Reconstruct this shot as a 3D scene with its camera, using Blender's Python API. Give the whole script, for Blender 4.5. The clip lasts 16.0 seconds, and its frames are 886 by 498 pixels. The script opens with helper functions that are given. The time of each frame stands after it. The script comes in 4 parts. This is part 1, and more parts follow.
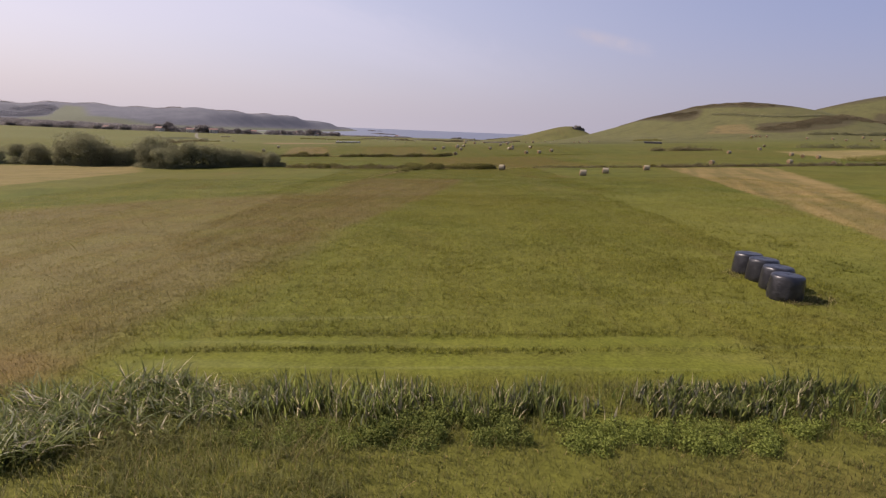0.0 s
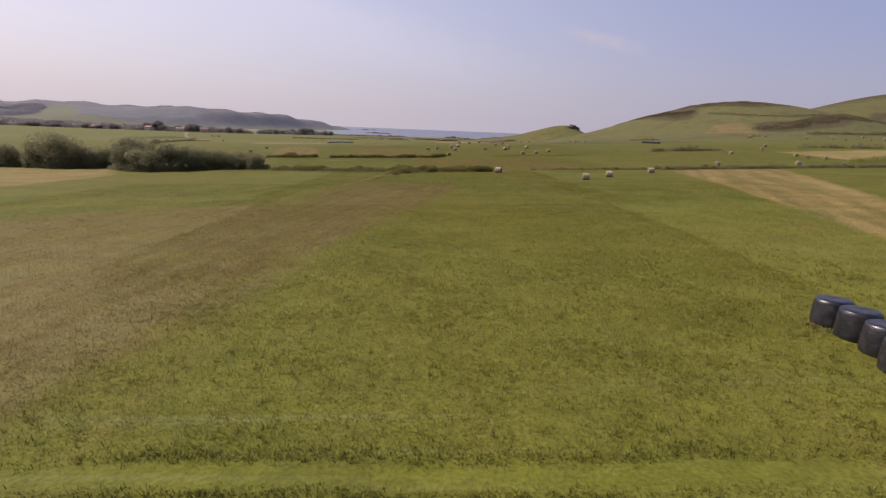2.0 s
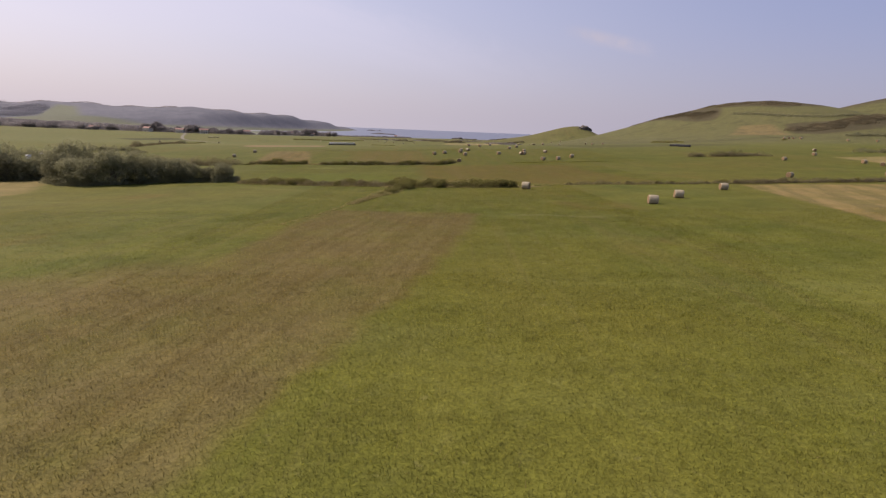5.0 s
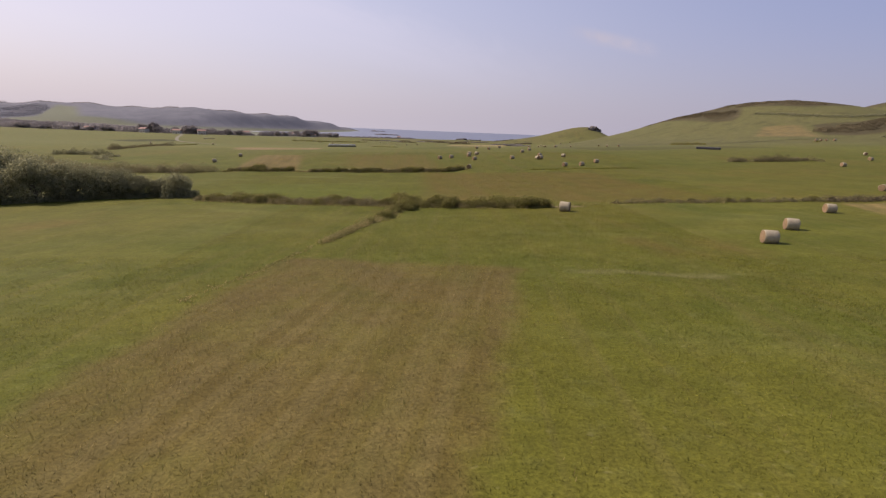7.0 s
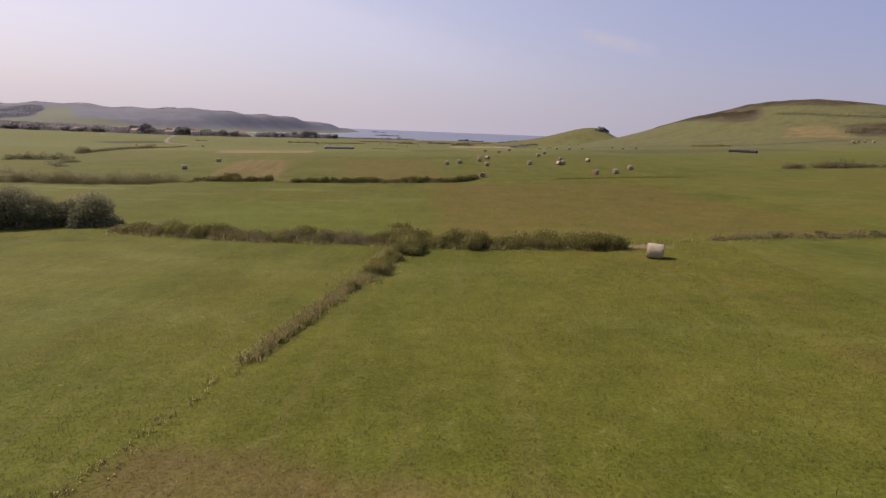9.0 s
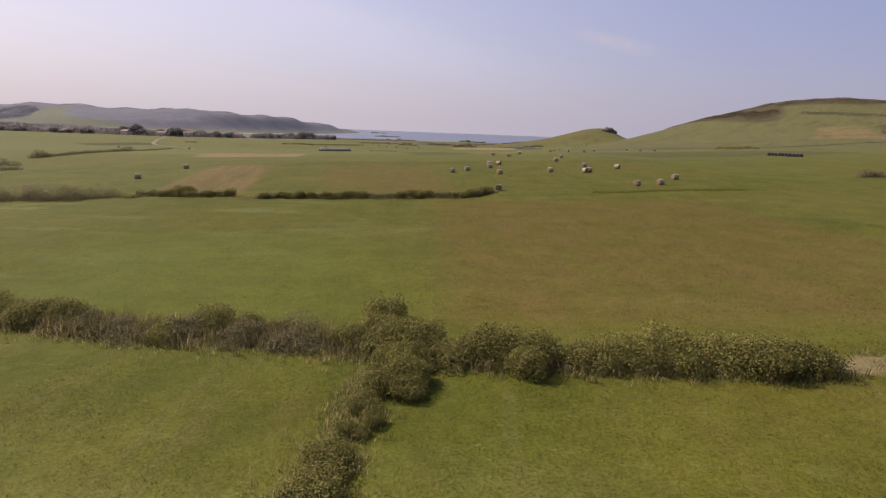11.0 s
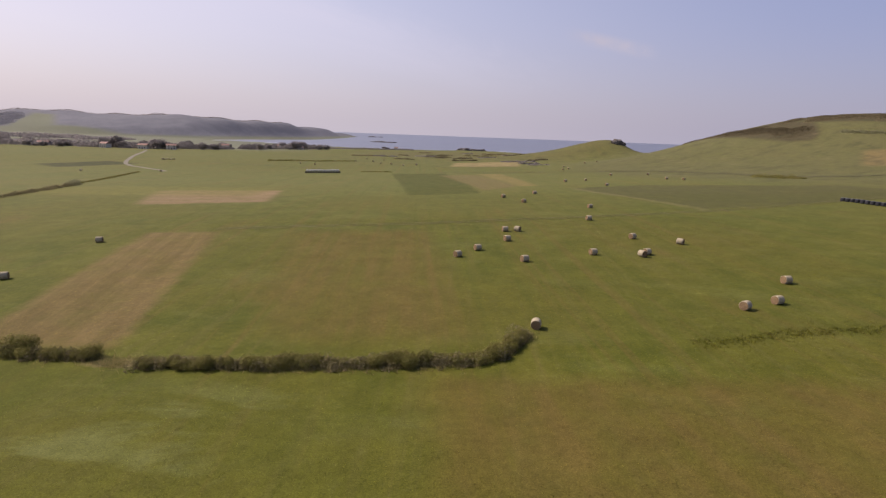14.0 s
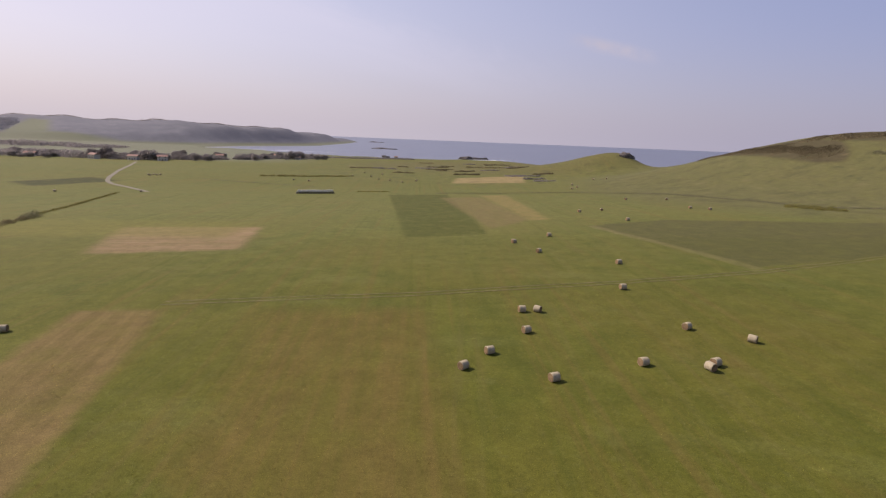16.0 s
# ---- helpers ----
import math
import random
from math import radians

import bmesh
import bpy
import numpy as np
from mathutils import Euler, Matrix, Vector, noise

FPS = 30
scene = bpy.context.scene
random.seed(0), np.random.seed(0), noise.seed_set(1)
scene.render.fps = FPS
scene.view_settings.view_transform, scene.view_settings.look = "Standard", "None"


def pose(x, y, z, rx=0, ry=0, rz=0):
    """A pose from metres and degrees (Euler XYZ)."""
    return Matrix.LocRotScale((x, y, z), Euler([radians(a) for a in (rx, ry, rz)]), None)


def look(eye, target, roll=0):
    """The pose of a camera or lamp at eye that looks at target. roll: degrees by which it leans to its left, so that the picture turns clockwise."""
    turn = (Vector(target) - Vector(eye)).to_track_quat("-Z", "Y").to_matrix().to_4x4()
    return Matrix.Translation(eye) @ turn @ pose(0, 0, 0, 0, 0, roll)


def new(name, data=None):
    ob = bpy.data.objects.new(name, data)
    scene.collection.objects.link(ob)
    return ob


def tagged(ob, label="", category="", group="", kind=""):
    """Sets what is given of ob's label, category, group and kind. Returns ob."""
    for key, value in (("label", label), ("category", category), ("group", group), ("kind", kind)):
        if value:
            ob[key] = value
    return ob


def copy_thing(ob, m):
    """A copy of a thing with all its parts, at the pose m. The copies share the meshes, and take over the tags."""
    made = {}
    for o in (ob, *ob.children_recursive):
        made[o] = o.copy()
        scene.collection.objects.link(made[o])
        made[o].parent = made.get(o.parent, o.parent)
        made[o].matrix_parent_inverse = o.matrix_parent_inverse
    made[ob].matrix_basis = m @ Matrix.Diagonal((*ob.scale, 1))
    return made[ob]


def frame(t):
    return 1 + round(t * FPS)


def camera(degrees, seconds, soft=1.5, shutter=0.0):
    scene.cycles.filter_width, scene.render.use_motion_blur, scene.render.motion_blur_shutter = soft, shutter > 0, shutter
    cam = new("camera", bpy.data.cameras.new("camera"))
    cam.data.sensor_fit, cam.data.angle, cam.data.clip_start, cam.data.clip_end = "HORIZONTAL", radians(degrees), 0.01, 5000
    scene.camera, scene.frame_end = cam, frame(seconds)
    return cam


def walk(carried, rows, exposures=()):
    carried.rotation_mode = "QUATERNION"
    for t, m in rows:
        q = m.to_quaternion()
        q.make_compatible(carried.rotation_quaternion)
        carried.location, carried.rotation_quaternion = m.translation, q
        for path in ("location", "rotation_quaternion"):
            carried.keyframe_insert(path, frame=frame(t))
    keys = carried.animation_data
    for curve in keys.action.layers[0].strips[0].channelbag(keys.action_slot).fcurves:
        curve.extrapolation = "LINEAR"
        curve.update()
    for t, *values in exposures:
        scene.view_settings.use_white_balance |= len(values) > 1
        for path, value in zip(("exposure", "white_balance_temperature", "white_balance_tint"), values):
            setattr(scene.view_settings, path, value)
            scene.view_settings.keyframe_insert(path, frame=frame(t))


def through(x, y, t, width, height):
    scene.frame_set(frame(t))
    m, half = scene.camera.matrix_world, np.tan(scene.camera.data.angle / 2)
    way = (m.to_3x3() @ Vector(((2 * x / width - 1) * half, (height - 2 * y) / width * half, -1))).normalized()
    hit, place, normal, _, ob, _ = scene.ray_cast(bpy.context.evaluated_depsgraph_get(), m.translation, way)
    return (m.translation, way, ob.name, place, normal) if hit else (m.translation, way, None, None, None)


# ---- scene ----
cam = camera(80.0, 16.0, soft=1.3)
PATH = [
    (0, (0.895, 8.736, 6.974), (1.085, 28.256, 2.614), 2.3),
    (0.5, (0.961, 9.430, 7.007), (1.141, 28.950, 2.637), 2.3),
    (1, (0.995, 10.843, 7.090), (1.195, 30.353, 2.710), 2.2),
    (1.5, (1.090, 13.040, 7.194), (1.410, 32.550, 2.804), 2.3),
    (2, (1.156, 15.782, 7.292), (1.556, 35.292, 2.902), 2.3),
    (2.5, (1.084, 19.109, 7.388), (1.464, 38.609, 2.988), 2.3),
    (3, (0.982, 22.831, 7.523), (1.262, 42.331, 3.103), 2.3),
    (3.5, (0.798, 27.017, 7.595), (1.018, 46.517, 3.175), 2.3),
    (4, (0.654, 31.465, 7.681), (0.884, 50.975, 3.271), 2.3),
    (6.5, (-0.028, 57.558, 8.036), (0.032, 77.078, 3.686), 2.3),
    (7, (-0.516, 63.182, 8.098), (-0.466, 82.702, 3.738), 2.3),
    (7.5, (-1.032, 68.977, 8.196), (-0.992, 88.497, 3.846), 2.3),
    (8, (-1.588, 74.838, 8.276), (-1.548, 94.368, 3.926), 2.3),
    (10.5, (-3.505, 105.168, 8.152), (-3.505, 124.698, 3.842), 2.2),
    (11, (-3.766, 111.102, 8.413), (-3.766, 130.632, 4.103), 2.2),
    (11.5, (-4.092, 117.431, 9.506), (-4.032, 136.961, 5.206), 2.2),
    (12, (-4.444, 123.967, 11.198), (-4.364, 143.507, 6.918), 2.2),
    (12.5, (-4.620, 130.495, 13.312), (-4.550, 150.025, 9.042), 2.2),
    (13, (-4.771, 136.991, 15.618), (-4.691, 156.521, 11.348), 2.2),
    (13.5, (-5.036, 143.700, 17.771), (-4.956, 163.240, 13.511), 2.2),
    (14, (-5.231, 150.419, 19.898), (-5.161, 169.959, 15.648), 2.1),
    (14.5, (-5.512, 157.094, 21.973), (-5.422, 176.644, 17.743), 2.2),
    (15, (-5.718, 163.763, 24.026), (-5.608, 183.313, 19.816), 2.2),
    (15.5, (-5.651, 170.438, 26.231), (-5.561, 189.998, 22.061), 2.2),
    (16, (-5.689, 176.111, 28.582), (-5.659, 195.681, 24.462), 2.3),
]
EXPO, KELVIN, TINT = 0.55, 6750, 24
LOW_FAR, LOW_SUN = (2.4, 2.55, 3.3), (4.2, 4.14, 4.45)      # haze by the horizon, away from and towards the sun
HIGH_FAR, HIGH_SUN = (1.68, 2.0, 3.6), (4.8, 4.85, 5.4)     # higher up
VEIL = (4.6, 4.8, 5.6)
walk(cam, [(t, look(e, g, r)) for t, e, g, r in PATH], exposures=[(0.0, EXPO, KELVIN, TINT), (16.0, EXPO, KELVIN, TINT)])

# ---- world and sun ----
SUN_AZ, SUN_EL = -68.0, 43.0     # degrees, from +y towards +x, and above the horizon
sun_way = Vector((math.sin(radians(SUN_AZ)) * math.cos(radians(SUN_EL)), math.cos(radians(SUN_AZ)) * math.cos(radians(SUN_EL)), math.sin(radians(SUN_EL))))
lamp = bpy.data.lights.new("sun", "SUN")
lamp.energy, lamp.angle, lamp.color = 3.7, radians(0.6), (1.0, 0.93, 0.82)
sun = new("sun", lamp)
sun.matrix_world = look(sun_way * 100, (0, 0, 0))


class Nodes:
    """Short names for building node trees."""

    def __init__(self, tree):
        self.tree = tree
        tree.nodes.clear()

    def add(self, kind, **settings):
        n = self.tree.nodes.new(kind)
        for k, v in settings.items():
            setattr(n, k, v)
        return n

    def plug(self, socket, value):
        if isinstance(value, bpy.types.NodeSocket):
            self.tree.links.new(value, socket)
        elif value is not None:
            socket.default_value = value

    def math(self, op, a, b=None, c=None, clamp=False):
        n = self.add("ShaderNodeMath", operation=op, use_clamp=clamp)
        for i, v in enumerate((a, b, c)):
            self.plug(n.inputs[i], v)
        return n.outputs[0]

    def mix(self, fac, a, b, mode="MIX"):
        n = self.add("ShaderNodeMix", data_type="RGBA", blend_type=mode)
        self.plug(n.inputs["Factor"], fac)
        self.plug(n.inputs[6], a if isinstance(a, bpy.types.NodeSocket) else (*a, 1))
        self.plug(n.inputs[7], b if isinstance(b, bpy.types.NodeSocket) else (*b, 1))
        return n.outputs[2]

    def noise(self, vec, scale, detail=3.0, rough=0.55, warp=0.0):
        n = self.add("ShaderNodeTexNoise")
        self.plug(n.inputs["Vector"], vec)
        n.inputs["Scale"].default_value = scale
        n.inputs["Detail"].default_value = detail
        n.inputs["Roughness"].default_value = rough
        n.inputs["Distortion"].default_value = warp
        return n.outputs["Fac"]

    def ramp(self, v, lo, hi, a=0.0, b=1.0):
        n = self.add("ShaderNodeMapRange", interpolation_type="SMOOTHSTEP")
        for k, x in ((0, v), (1, lo), (2, hi), (3, a), (4, b)):
            self.plug(n.inputs[k], x)
        return n.outputs[0]

    def xyz(self, vec):
        n = self.add("ShaderNodeSeparateXYZ")
        self.plug(n.inputs[0], vec)
        return n.outputs

    def vec(self, x, y, z=0.0):
        n = self.add("ShaderNodeCombineXYZ")
        for i, v in enumerate((x, y, z)):
            self.plug(n.inputs[i], v)
        return n.outputs[0]

    def scaled(self, vec, k, turn=0.0):
        """Turned first, then scaled, so that streaks run turn degrees east of north."""
        r = self.add("ShaderNodeMapping")
        self.plug(r.inputs[0], vec)
        r.inputs["Rotation"].default_value = (0, 0, radians(turn))
        n = self.add("ShaderNodeMapping")
        self.plug(n.inputs[0], r.outputs[0])
        n.inputs["Scale"].default_value = k
        return n.outputs[0]

    def surface(self, colour, rough=0.9, metal=0.0, bump=None, height=0.02, spec=0.3, through=0.0, normal=None):
        p = self.add("ShaderNodeBsdfPrincipled")
        self.plug(p.inputs["Base Color"], colour if isinstance(colour, bpy.types.NodeSocket) else (*colour, 1))
        self.plug(p.inputs["Roughness"], rough)
        self.plug(p.inputs["Metallic"], metal)
        self.plug(p.inputs["Specular IOR Level"], spec)
        if bump is not None:
            b = self.add("ShaderNodeBump")
            b.inputs["Distance"].default_value = height
            self.plug(b.inputs["Height"], bump)
            self.tree.links.new(b.outputs[0], p.inputs["Normal"])
        if normal is not None:
            unit = self.add("ShaderNodeVectorMath", operation="NORMALIZE")
            self.plug(unit.inputs[0], normal)
            self.plug(p.inputs["Normal"], unit.outputs[0])
        shader = p.outputs[0]
        if through:
            tr = self.add("ShaderNodeBsdfTranslucent")
            self.plug(tr.inputs[0], colour if isinstance(colour, bpy.types.NodeSocket) else (*colour, 1))
            m = self.add("ShaderNodeMixShader")
            m.inputs[0].default_value = through
            self.tree.links.new(shader, m.inputs[1])
            self.tree.links.new(tr.outputs[0], m.inputs[2])
            shader = m.outputs[0]
        out = self.add("ShaderNodeOutputMaterial")
        self.tree.links.new(shader, out.inputs[0])
        return p


def material(name):
    m = bpy.data.materials.new(name)
    m.use_nodes = True
    return m, Nodes(m.node_tree)


# hazy summer sky with a thin high veil, brighter towards the sun
world = bpy.data.worlds.new("sky")
scene.world = world
world.use_nodes = True
W = Nodes(world.node_tree)
way = W.add("ShaderNodeTexCoord").outputs["Generated"]
wx, wy, wz = W.xyz(way)
up = W.math("MAXIMUM", wz, 0.004)
sky = W.add("ShaderNodeTexSky", sky_type="NISHITA", sun_disc=False, sun_elevation=radians(SUN_EL), sun_rotation=radians(SUN_AZ), altitude=30.0, air_density=1.0, dust_density=2.5, ozone_density=2.0)
W.plug(sky.inputs[0], W.vec(wx, wy, up))
flat = W.vec(W.math("DIVIDE", wx, W.math("ADD", up, 0.12)), W.math("DIVIDE", wy, W.math("ADD", up, 0.12)), 0.0)
side = W.math("DIVIDE", wx, W.math("MAXIMUM", wy, 0.05))
ahead = W.ramp(wy, 0.0, 0.3)
wisp = W.noise(W.scaled(flat, (3.0, 1.2, 1.0), 20), 2.0, 5, 0.6, 0.5)
# one thin puff to the north-east, and the rounded front of a broad veil that covers the west
puff = W.math("MULTIPLY", W.ramp(W.math("ABSOLUTE", W.math("SUBTRACT", side, 0.292)), 0.03, 0.095, 1.0, 0.0), W.ramp(W.math("ABSOLUTE", W.math("MULTIPLY_ADD", side, 0.19, W.math("SUBTRACT", wz, 0.2145))), 0.001, 0.017, 1.0, 0.0))
puff = W.math("MULTIPLY", W.math("MULTIPLY", puff, ahead), W.ramp(wisp, 0.3, 0.65, 0.35, 0.95))
front = W.math("MULTIPLY_ADD", wz, 1.0, W.math("ADD", W.math("MULTIPLY", wz, W.math("MULTIPLY", wz, 8.0)), W.math("ADD", side, W.math("MULTIPLY_ADD", wisp, 0.22, -0.50))))
veil = W.math("MULTIPLY", W.ramp(front, 0.10, -0.22), W.ramp(W.noise(W.scaled(flat, (1.0, 0.4, 1.0), 35), 0.8, 4, 0.55, 0.4), 0.3, 0.7, 0.2, 0.65))
glow = W.ramp(W.math("ADD", W.math("MULTIPLY", wx, sun_way.x), W.math("MULTIPLY", wy, sun_way.y)), -0.5, 0.85)
haze = W.math("POWER", W.math("SUBTRACT", 1.0, W.math("MINIMUM", up, 1.0)), 2.0)
tone = W.mix(W.ramp(up, 0.0, 0.22), W.mix(glow, LOW_FAR, LOW_SUN), W.mix(glow, HIGH_FAR, HIGH_SUN))
col = W.mix(W.math("MULTIPLY", haze, 0.93), sky.outputs[0], tone)
col = W.mix(W.math("MULTIPLY", veil, W.ramp(up, 0.04, 0.25)), col, VEIL)
col = W.mix(puff, col, (3.3, 3.45, 4.1))
bg = W.add("ShaderNodeBackground")
W.plug(bg.inputs[0], col)
bg.inputs[1].default_value = 0.1
W.tree.links.new(bg.outputs[0], W.add("ShaderNodeOutputWorld").inputs[0])


# ---- lie of the land ----
SEA = -12.0


def ss(a, b, v):
    t = np.clip((np.asarray(v, float) - a) / (b - a), 0, 1)
    return t * t * (3 - 2 * t)


def mound(x, y, cx, cy, sx, sy, h):
    return h * np.exp(-(((x - cx) / sx) ** 2) - ((y - cy) / sy) ** 2)


def height(x, y):
    """Ground height: gently rolling pasture that falls to a bay, hills to the east, a headland over the bay."""
    x, y = np.asarray(x, float), np.asarray(y, float)
    z = -0.4 - 1.7 * ss(50, 165, y) + 1.9 * ss(180, 290, y) - 6.0 * ss(310, 560, y) - 2.0 * ss(600, 1000, y)
    cross = np.where(x < 0, -9 * (1 - np.exp(np.minimum(x, 0) / 190)), 0.042 * np.minimum(x, 200))
    z = z + cross * (1 - 0.75 * ss(400, 650, y))
    z = z + mound(x, y, 284, 522, 80, 125, 32.2) + mound(x, y, 205, 570, 80, 95, 15) + mound(x, y, 330, 430, 110, 90, 6)
    z = z + mound(x, y, 560, 640, 200, 150, 75) + mound(x, y, 179, 752, np.where(x > 179, 24, 48), 40, 17) + mound(x, y, 140, 780, 75, 55, 10) + mound(x, y, 224, 690, 38, 60, 6.5)
    edge = -420 - 120 * ss(1900, 1450, y) - 500 * ss(1450, 1150, y)
    top = 52 * ss(1150, 1650, y) * (1 - 0.22 * ss(1900, 2300, y)) * (1 - 0.5 * ss(2440, 2500, y))
    wavy = 1 + 0.10 * np.sin(x / 63) * np.cos(y / 85) + 0.05 * np.sin(x / 23 + y / 31)
    z = z + (0.78 * ss(0, 110, edge - x) + 0.22 * ss(30, 260, edge - x)) * top * wavy * (1 - ss(2850, 2960, y))
    z = z + mound(x, y, -900, 1180, 300, 190, 5)
    coast = 1130 + 180 * ss(-150, -480, x) + 900 * ss(-500, -660, x) - 260 * ss(60, 260, x) + 14 * np.sin(x / 37) + 8 * np.sin(x / 13)
    wet = ss(-20, 45, y - coast) * (1 - ss(0, 60, edge + 60 - x) * (1 - ss(2850, 2960, y)))
    z = z * (1 - wet) - 20 * wet
    small = 0.05 * np.sin(x / 2.3 + 1.7 * np.sin(y / 5.1)) * np.sin(y / 2.9 + x / 7.7) + 0.09 * np.sin(x / 9.1 + 2) * np.sin(y / 11.3)
    return z + small * (1 - wet)


def h1(x, y):
    return float(height(x, y))


# ---- mesh helpers ----
def raw_mesh(name, co, faces):
    """A mesh from arrays of corners and of faces with one number of corners each."""
    co, faces = np.asarray(co, np.float32), np.asarray(faces, np.int32)
    me = bpy.data.meshes.new(name)
    me.vertices.add(len(co))
    me.vertices.foreach_set("co", co.ravel())
    me.loops.add(faces.size)
    me.loops.foreach_set("vertex_index", faces.ravel())
    me.polygons.add(len(faces))
    me.polygons.foreach_set("loop_start", np.arange(len(faces), dtype=np.int32) * faces.shape[1])
    me.update(calc_edges=True)
    return me


def put(name, me, mat, parent=None, label="", smooth=False):
    ob = new(name, me)
    me.materials.append(mat)
    if smooth:
        me.shade_smooth()
    if parent is not None:
        ob.parent = parent
    return tagged(ob, label)


def part(name, bm, mat, parent=None, label="", smooth=False):
    me = bpy.data.meshes.new(name)
    bm.to_mesh(me)
    bm.free()
    return put(name, me, mat, parent, label, smooth)


def lathe(profile, seg, wob=None):
    """Corners and quads of a shape turned about z, from (radius, height) pairs."""
    co, faces = [], []
    for i, (r, z) in enumerate(profile):
        for k in range(seg):
            a = 2 * math.pi * k / seg
            q = 1.0 if wob is None else wob(a, i)
            co.append((r * q * math.cos(a), r * q * math.sin(a), z))
    for i in range(len(profile) - 1):
        for k in range(seg):
            n = (k + 1) % seg
            faces.append((i * seg + k, i * seg + n, (i + 1) * seg + n, (i + 1) * seg + k))
    return np.array(co), faces


def grid_lines(lo, hi, mid_lo, mid_hi, step, grow):
    out = list(np.arange(mid_lo, mid_hi + step / 2, step))
    s, v = step, out[-1]
    while v < hi:
        s *= grow
        v += s
        out.append(min(v, hi))
    s, v = step, out[0]
    while v > lo:
        s *= grow
        v -= s
        out.insert(0, max(v, lo))
    return np.array(out)


# ---- colour of the fields ----
def field_colour():
    g = bpy.data.node_groups.new("field_colour", "ShaderNodeTree")
    g.interface.new_socket(name="Colour", in_out="OUTPUT", socket_type="NodeSocketColor")
    g.interface.new_socket(name="Relief", in_out="OUTPUT", socket_type="NodeSocketFloat")
    N = Nodes(g)
    geo = N.add("ShaderNodeNewGeometry")
    pos = geo.outputs["Position"]
    x0, y0, z0 = N.xyz(pos)
    p2 = N.vec(x0, y0, 0.0)
    broad = N.noise(p2, 0.022, 3)
    middle = N.noise(p2, 0.11, 4)
    clump = N.noise(p2, 0.8, 4, 0.6)
    fine = N.noise(p2, 7.0, 3, 0.65)
    drills = N.noise(N.scaled(p2, (0.75, 0.018, 1.0), 2.0), 1.0, 3, 0.6)
    wob = N.math("MULTIPLY_ADD", N.noise(p2, 0.35, 3, 0.6), 2.6, -1.3)
    wob2 = N.math("MULTIPLY_ADD", N.noise(N.vec(y0, x0, 3.0), 0.3, 3, 0.6), 2.6, -1.3)
    x, y = N.math("ADD", x0, wob), N.math("ADD", y0, wob2)

    def quad(corners, soft):
        """1 inside a convex outline, given against the clock, fading over soft metres."""
        m = None
        for (ax, ay), (bx, by) in zip(corners, corners[1:] + corners[:1]):
            l = math.hypot(bx - ax, by - ay)
            nx, ny = -(by - ay) / l, (bx - ax) / l
            v = N.math("MULTIPLY_ADD", x, nx, N.math("MULTIPLY_ADD", y, ny, -(nx * ax + ny * ay)))
            e = N.ramp(v, -soft, soft)
            m = e if m is None else N.math("MULTIPLY", m, e)
        return m

    def round_patch(cx, cy, a, b, soft=0.35):
        u = N.math("MULTIPLY_ADD", x, 1 / a, -cx / a)
        v = N.math("MULTIPLY_ADD", y, 1 / b, -cy / b)
        return N.ramp(N.math("ADD", N.math("MULTIPLY", u, u), N.math("MULTIPLY", v, v)), 1 - soft, 1 + soft, 1.0, 0.0)

    # pasture
    c = N.mix(N.ramp(middle, 0.3, 0.72), (0.058, 0.070, 0.0075), (0.094, 0.096, 0.0135))
    c = N.mix(N.ramp(broad, 0.35, 0.7), c, (0.090, 0.085, 0.012))
    pale = N.ramp(N.noise(N.scaled(p2, (0.035, 0.11, 1.0), 8), 1.0, 5, 0.6), 0.52, 0.72)
    c = N.mix(N.math("MULTIPLY", pale, 0.32), c, (0.130, 0.135, 0.040))
    rust = N.ramp(N.noise(N.scaled(p2, (0.05, 0.03, 1.0), -5), 1.0, 4, 0.65), 0.55, 0.75)
    c = N.mix(N.math("MULTIPLY", rust, 0.7), c, (0.118, 0.082, 0.022))
    c = N.mix(N.math("MULTIPLY", N.ramp(clump, 0.52, 0.75), 0.25), c, (0.130, 0.135, 0.042))
    knots = N.noise(p2, 0.55, 5, 0.68)
    c = N.mix(N.math("MULTIPLY", N.ramp(knots, 0.42, 0.28), 0.16), c, (0.042, 0.050, 0.008))
    c = N.mix(N.math("MULTIPLY", N.ramp(knots, 0.58, 0.70), 0.20), c, (0.145, 0.150, 0.050))
    c = N.mix(N.math("MULTIPLY", N.ramp(drills, 0.5, 0.7), 0.28), c, (0.115, 0.098, 0.032))

    # paler beyond y 190: distance haze put into the pasture colour
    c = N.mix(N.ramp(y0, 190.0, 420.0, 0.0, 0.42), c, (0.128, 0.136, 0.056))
    c = N.mix(N.ramp(y0, 85.0, 40.0, 0.0, 0.36), c, (0.122, 0.124, 0.024))
    specks = N.noise(p2, 2.3, 2, 0.5)
    c = N.mix(N.math("MULTIPLY", N.ramp(specks, 0.36, 0.24), N.ramp(y0, 120.0, 190.0, 0.35, 0.0)), c, (0.030, 0.040, 0.006))
    c = N.mix(N.math("MULTIPLY", N.ramp(specks, 0.66, 0.76), 0.35), c, (0.17, 0.160, 0.060))
    # wheel lines and mowing streaks, and clover patches with soft edges
    lines = N.noise(N.scaled(p2, (0.42, 0.006, 1.0), -3.0), 1.0, 4, 0.65)
    c = N.mix(N.math("MULTIPLY", N.ramp(lines, 0.52, 0.70), N.ramp(y0, 120.0, 215.0, 0.12, 0.42)), c, (0.125, 0.086, 0.026))
    c = N.mix(N.math("MULTIPLY", N.ramp(lines, 0.46, 0.32), N.ramp(y0, 120.0, 215.0, 0.10, 0.35)), c, (0.056, 0.068, 0.008))
